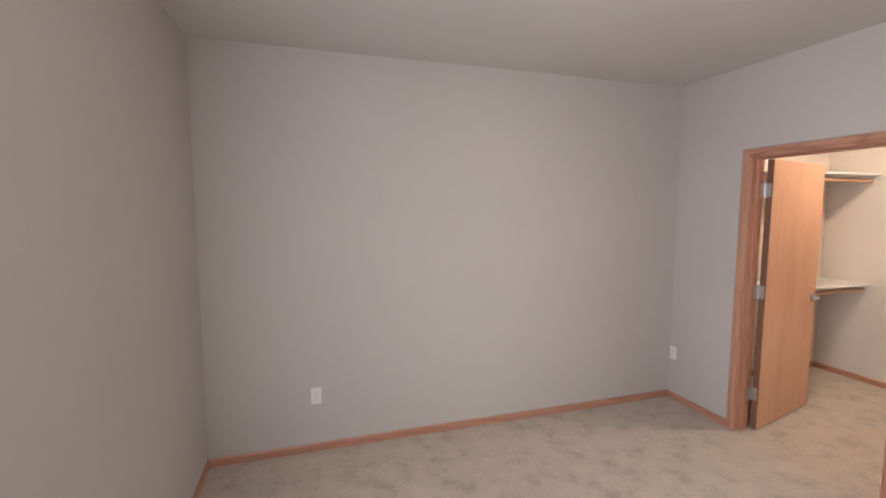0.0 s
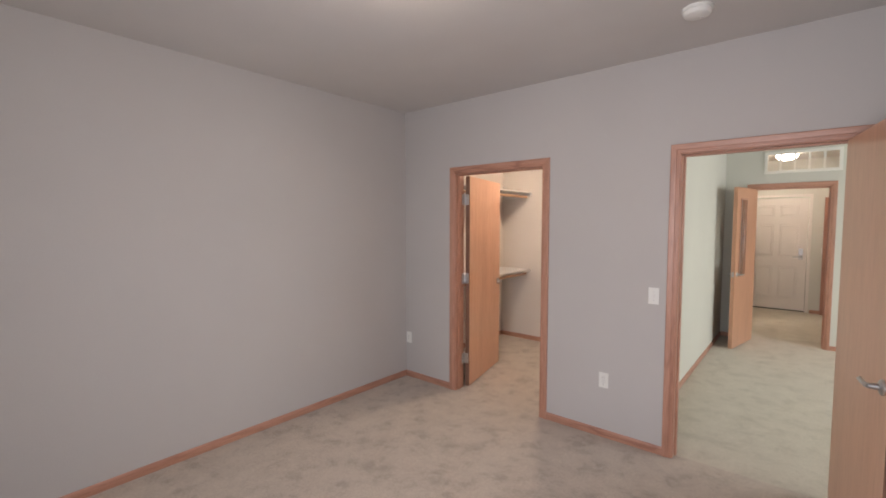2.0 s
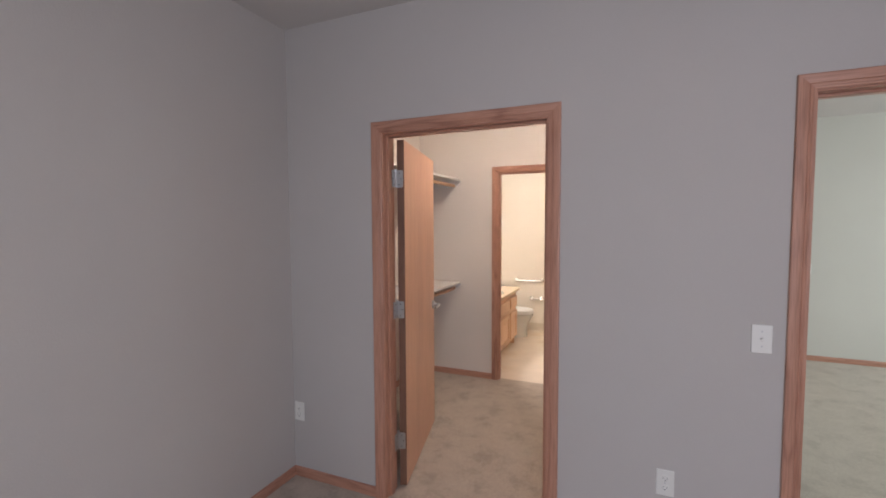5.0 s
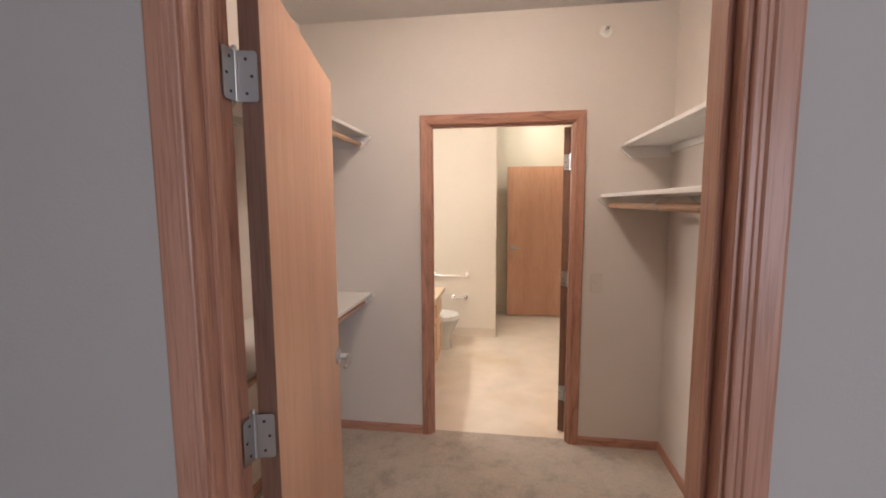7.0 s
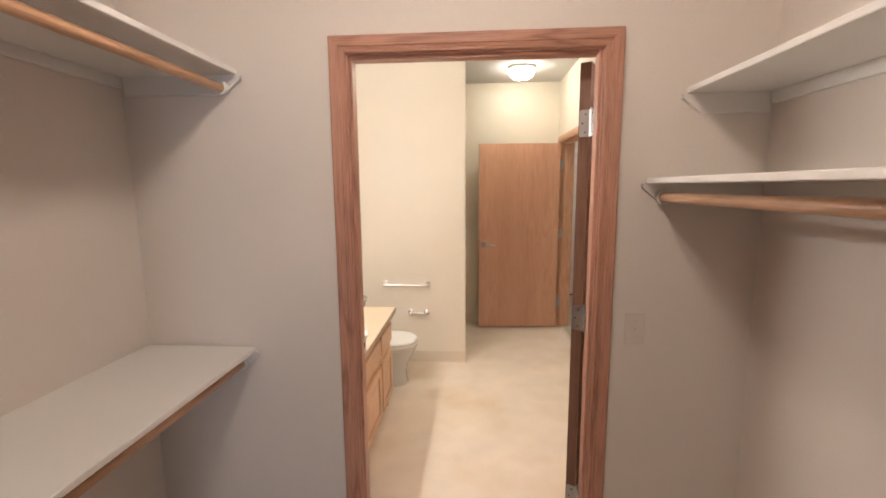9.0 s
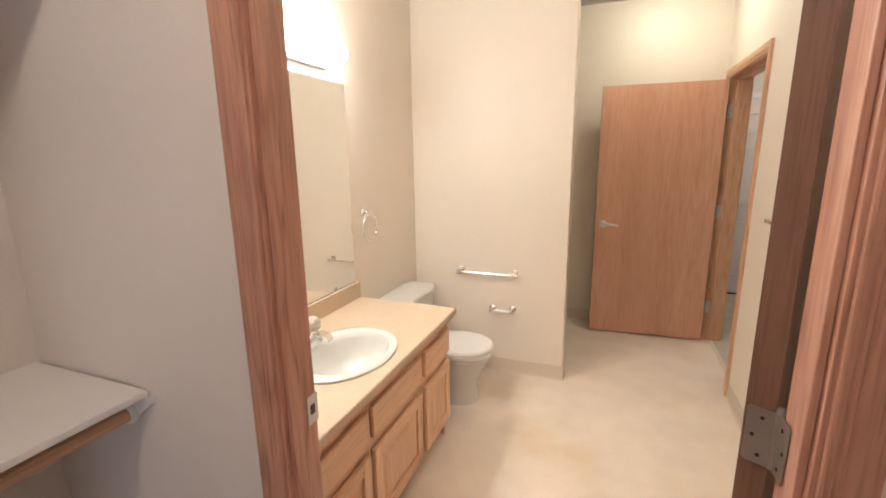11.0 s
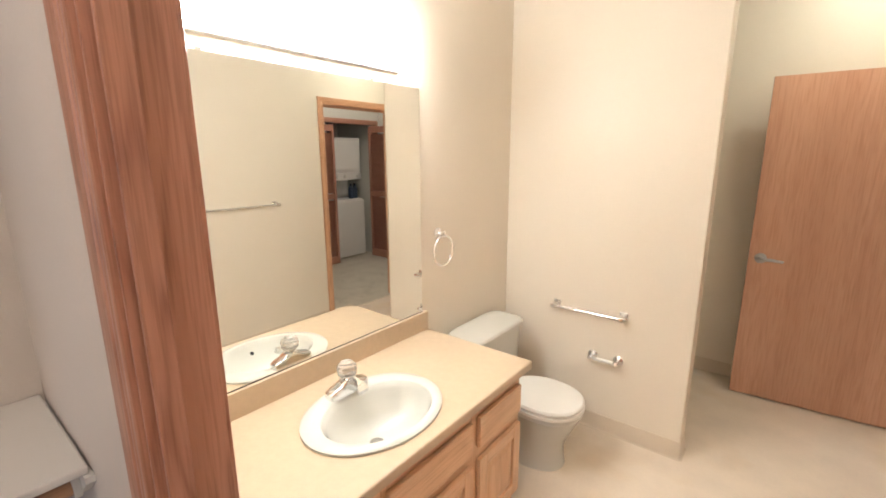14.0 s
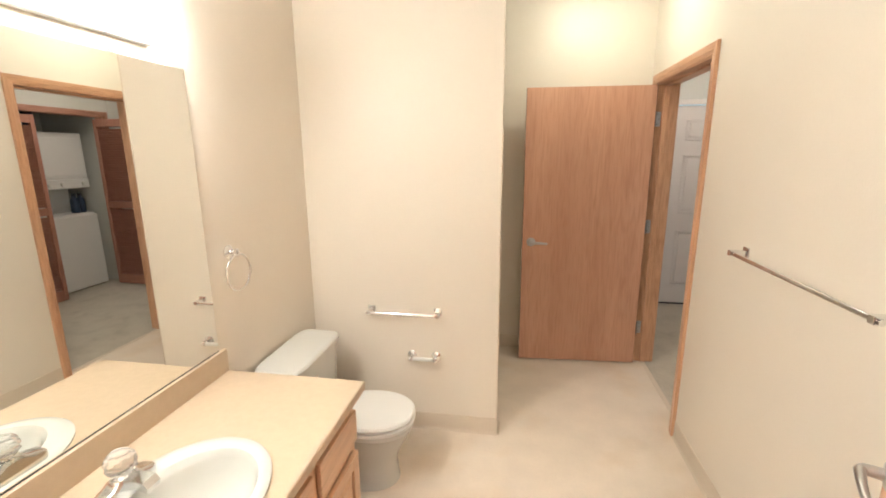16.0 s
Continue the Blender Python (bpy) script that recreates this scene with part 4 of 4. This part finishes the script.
# ---- bars, ring and paper holder: modelled facing -y ----
def post(parent, x, z, reach):
    p = part("post", lathe([(0, 0), (0.028, 0), (0.028, 0.005), (0.018, 0.011), (0.010, 0.014), (0.010, reach - 0.012), (0.014, reach - 0.006), (0.014, reach + 0.008), (0.006, reach + 0.013), (0, reach + 0.013)], (0, 0, 0), sides=20, axis=1), CHROME, parent, "", True)
    p.matrix_basis = Matrix.Translation((x, 0, z)) @ Matrix.Rotation(math.pi, 4, "Z")
    return p


def towel_bar(at, length, label):
    o = thing("towel_bar", label, "towel bar", "towel bars", at)
    for s in (-1, 1):
        x = s * (length / 2 - 0.02)
        bm = box((x - 0.022, -0.007, -0.022), (x + 0.022, 0, 0.022), bevel=0.003)
        box((x - 0.012, -0.068, -0.014), (x + 0.012, -0.0068, 0.010), bm, bevel=0.003)
        part("post", bm, CHROME, o)
    part("bar", tube([(-length / 2, -0.055, -0.004), (length / 2, -0.055, -0.004)], 0.0085, sides=14), CHROME, o, "", True)
    return o


towel_bar(pose(-0.03, 4.26, 0.728), 0.42, "short chrome towel bar on the partition wall")
towel_bar(pose(BATH_R, 3.535, 1.188) @ Matrix.Rotation(radians(-90), 4, "Z"), 0.78, "long thin chrome towel bar on the wall")
o = thing("paper_holder", "chrome toilet paper holder with white roller", "paper holder", at=pose(0.08, 4.26, 0.462))
for s in (-1, 1):
    post(o, s * 0.07, 0, 0.05)
part("roller", tube([(-0.058, -0.052, 0), (-0.02, -0.052, 0), (0.02, -0.052, 0), (0.058, -0.052, 0)], [0.010, 0.011, 0.011, 0.010], sides=16), PLASTIC, o, "white plastic roller", True)
o = thing("towel_ring", "chrome towel ring hanging on the wall", "towel ring", at=pose(BATH_L, 3.56, 1.205) @ WEST)
post(o, 0, 0, 0.035)
ring = [(0.075 * math.sin(2 * math.pi * k / 36), -0.040, -0.083 + 0.075 * math.cos(2 * math.pi * k / 36)) for k in range(37)]
part("ring", tube(ring, 0.0045, sides=10, caps=False), CHROME, o, "", True)

# ---- living room and hall, seen through the doorways ----
g = thing("transom_window", "white framed five-pane transom window over the doorway", "window", at=pose(0, LIV_Y, 0))
vx0, vx1, vz0, vz1 = VENT
for a, b_ in (((vx0 - 0.025, -0.012, vz0 - 0.025), (vx1 + 0.025, 0.0, vz0 + 0.012)), ((vx0 - 0.025, -0.012, vz1 - 0.012), (vx1 + 0.025, 0.0, vz1 + 0.025)),
              ((vx0 - 0.025, -0.0118, vz0 + 0.0125), (vx0 + 0.012, 0.0, vz1 - 0.0125)), ((vx1 - 0.012, -0.0118, vz0 + 0.0125), (vx1 + 0.025, 0.0, vz1 - 0.0125))):
    part("frame", box(a, b_, bevel=0.002), PLASTIC, g)
for i in range(1, 5):
    x = vx0 + (vx1 - vx0) * i / 5
    part("mullion", box((x - 0.011, -0.008, vz0 + 0.013), (x + 0.011, 0.02, vz1 - 0.013)), PLASTIC, g)
for i in range(5):
    x0, x1 = vx0 + (vx1 - vx0) * i / 5 + 0.0115, vx0 + (vx1 - vx0) * (i + 1) / 5 - 0.0115
    part("pane", box((x0, 0.004, vz0 + 0.013), (x1, 0.008, vz1 - 0.013)), GLASS, g, "clear glass pane").visible_shadow = False

d = thing("entry_door", "white six-panel entry door with lever and lock", "door", at=pose(1.72, ENTRY_Y + 0.03, 0))
DW = 0.88
part("slab", box((0.004, 0.0, 0.022), (DW - 0.004, 0.04, 2.03)), WHITE_DOOR, d)
for px0, px1 in ((0.12, 0.40), (0.48, 0.76)):
    for pz0, pz1 in ((0.22, 0.80), (0.98, 1.56), (1.70, 1.90)):
        p = part("door_panel", box((px0 + 0.034, -0.012, pz0 + 0.034), (px1 - 0.034, -0.0002, pz1 - 0.034), bevel=0.008), WHITE_DOOR, d)
        for a, b_ in (((px0, -0.012, pz0), (px0 + 0.016, -0.0002, pz1)), ((px1 - 0.016, -0.012, pz0), (px1, -0.0002, pz1)), ((px0 + 0.0165, -0.012, pz0), (px1 - 0.0165, -0.0002, pz0 + 0.016)), ((px0 + 0.0165, -0.012, pz1 - 0.016), (px1 - 0.0165, -0.0002, pz1))):
            part("moulding", box(a, b_, bevel=0.005), WHITE_DOOR, p)
part("lock_plate", box((DW - 0.115, -0.012, 0.93), (DW - 0.055, -0.0002, 1.13), bevel=0.004), STEEL, d, "steel lock plate")
lever(d, DW - 0.085, -0.012, 0.98, -1, -1)
part("door_sweep", box((0.004, -0.002, 0.004), (DW - 0.004, 0.042, 0.0215)), PLASTIC_DARK, d, "dark rubber sweep")
f5 = tagged(new("entry_frame"), "white painted steel entry door frame", "door frame", kind="structure")
for a, b_ in (((1.672, ENTRY_Y - 0.012, 0), (1.72, ENTRY_Y + 0.03, HEAD)), ((2.60, ENTRY_Y - 0.012, 0), (2.648, ENTRY_Y + 0.03, HEAD)), ((1.672, ENTRY_Y - 0.012, HEAD + 0.0005), (2.648, ENTRY_Y + 0.03, HEAD + 0.048))):
    part("frame_member", box(a, b_, bevel=0.003), WHITE_DOOR, f5)


def louver_panel(at, width, label):
    """One louvered bifold leaf along +x."""
    o = thing("louver_panel", label, "bifold door", "louvered bifold doors", at)
    h = 2.0
    for x0, x1 in ((0, 0.042), (width - 0.042, width)):
        part("stile", box((x0, -0.014, 0.015), (x1, 0.014, 0.015 + h), bevel=0.002), LOUVER, o)
    for z0, z1 in ((0.015, 0.13), (0.97, 1.05), (1.93, 2.015)):
        part("rail", box((0.0425, -0.0135, z0), (width - 0.0425, 0.0135, z1), bevel=0.002), LOUVER, o)
    slat = box((0.0425, -0.017, -0.003), (width - 0.0425, 0.017, 0.003))
    bmesh.ops.rotate(slat, cent=(0, 0, 0), matrix=Matrix.Rotation(radians(48), 3, "X"), verts=slat.verts[:])
    first = None
    for z in [0.15 + 0.0272 * i for i in range(30)] + [1.072 + 0.0272 * i for i in range(31)]:
        if first is None:
            first = part("slat", slat, LOUVER, o)
            s = first
        else:
            s = new("slat", first.data)
            s.parent = o
        s.location = (0, 0, z)
    return o


for y in (LAUNDRY[0] + 0.004, LAUNDRY[0] + 0.412):
    louver_panel(pose(LAUNDRY_X + 0.05, y, 0, 0, 0, 90), 0.402, "red-stained louvered bifold panel closed across the laundry closet")
for y, a in ((LAUNDRY[1] - 0.062, 182), (LAUNDRY[1] - 0.026, 178)):
    louver_panel(pose(LAUNDRY_X + 0.06, y, 0, 0, 0, a), 0.46, "red-stained louvered bifold panel folded open at the laundry closet")

w = thing("stacked_washer_dryer", "white stacked washer and dryer in the laundry closet", "washer", at=pose(3.44, 6.03, 0))
WD = 0.58
part("washer_body", box((0, 0, 0.02), (0.62, WD, 0.90), bevel=0.012), APPLIANCE, w)
part("washer_lid", box((0.02, 0.02, 0.9005), (0.60, WD - 0.02, 0.918), bevel=0.006), APPLIANCE, w)
part("back_column", box((0.34, 0.03, 0.9185), (0.60, WD - 0.03, 1.22), bevel=0.004), APPLIANCE, w)
part("control_panel", box((0.04, 0.0, 1.2205), (0.62, WD, 1.33), bevel=0.008), APPLIANCE, w)
part("dryer_body", box((0.05, 0.0, 1.3305), (0.62, WD, 1.86), bevel=0.012), APPLIANCE, w)
part("dryer_door", box((0.035, 0.06, 1.37), (0.0495, WD - 0.06, 1.80), bevel=0.005), APPLIANCE, w)
for y in (0.1, 0.25, 0.5):
    part("dial", lathe([(0, 0), (0.024, 0), (0.020, 0.02), (0, 0.022)], (0.04, y, 1.275), sides=18, axis=0), PLASTIC, w, "", True).matrix_basis = Matrix.Translation((0.08, 0, 2.55)) @ Matrix.Rotation(math.pi, 4, "Y")
for y in (0.44, 0.52):
    o = thing("detergent_bottle", "dark plastic bottle on top of the washer", "bottle", "bottles on the washer", pose(3.54 + y * 0.1, 6.03 + y, 0.918))
    part("bottle", loft([(0, 0, 0.045, 0.032, 0), (0, 0, 0.048, 0.034, 0.01), (0, 0, 0.048, 0.034, 0.15), (0, 0, 0.018, 0.018, 0.19), (0, 0, 0.018, 0.018, 0.205)], sides=20, power=3), DARK_BOTTLE, o, "", True)
    part("cap", lathe([(0, 0), (0.020, 0), (0.020, 0.03), (0, 0.032)], (0, 0, 0.2055), sides=16), PLASTIC_DARK, o, "", True)
o = thing("dryer_duct", "dark flexible duct rising behind the dryer", "duct", at=pose(3.90, 6.37, 1.86))
part("duct", tube([(0, 0, 0.0), (0, 0, 0.25), (0.03, 0.02, 0.45), (0.06, 0.02, 0.84)], 0.055, sides=18), DARK_BOTTLE, o, "", True)
for i in range(12):
    part("rib", lathe([(0.055, -0.006), (0.060, 0.0), (0.055, 0.006)], (0, 0, 0.02 + 0.02 * i), sides=18), DARK_BOTTLE, o)
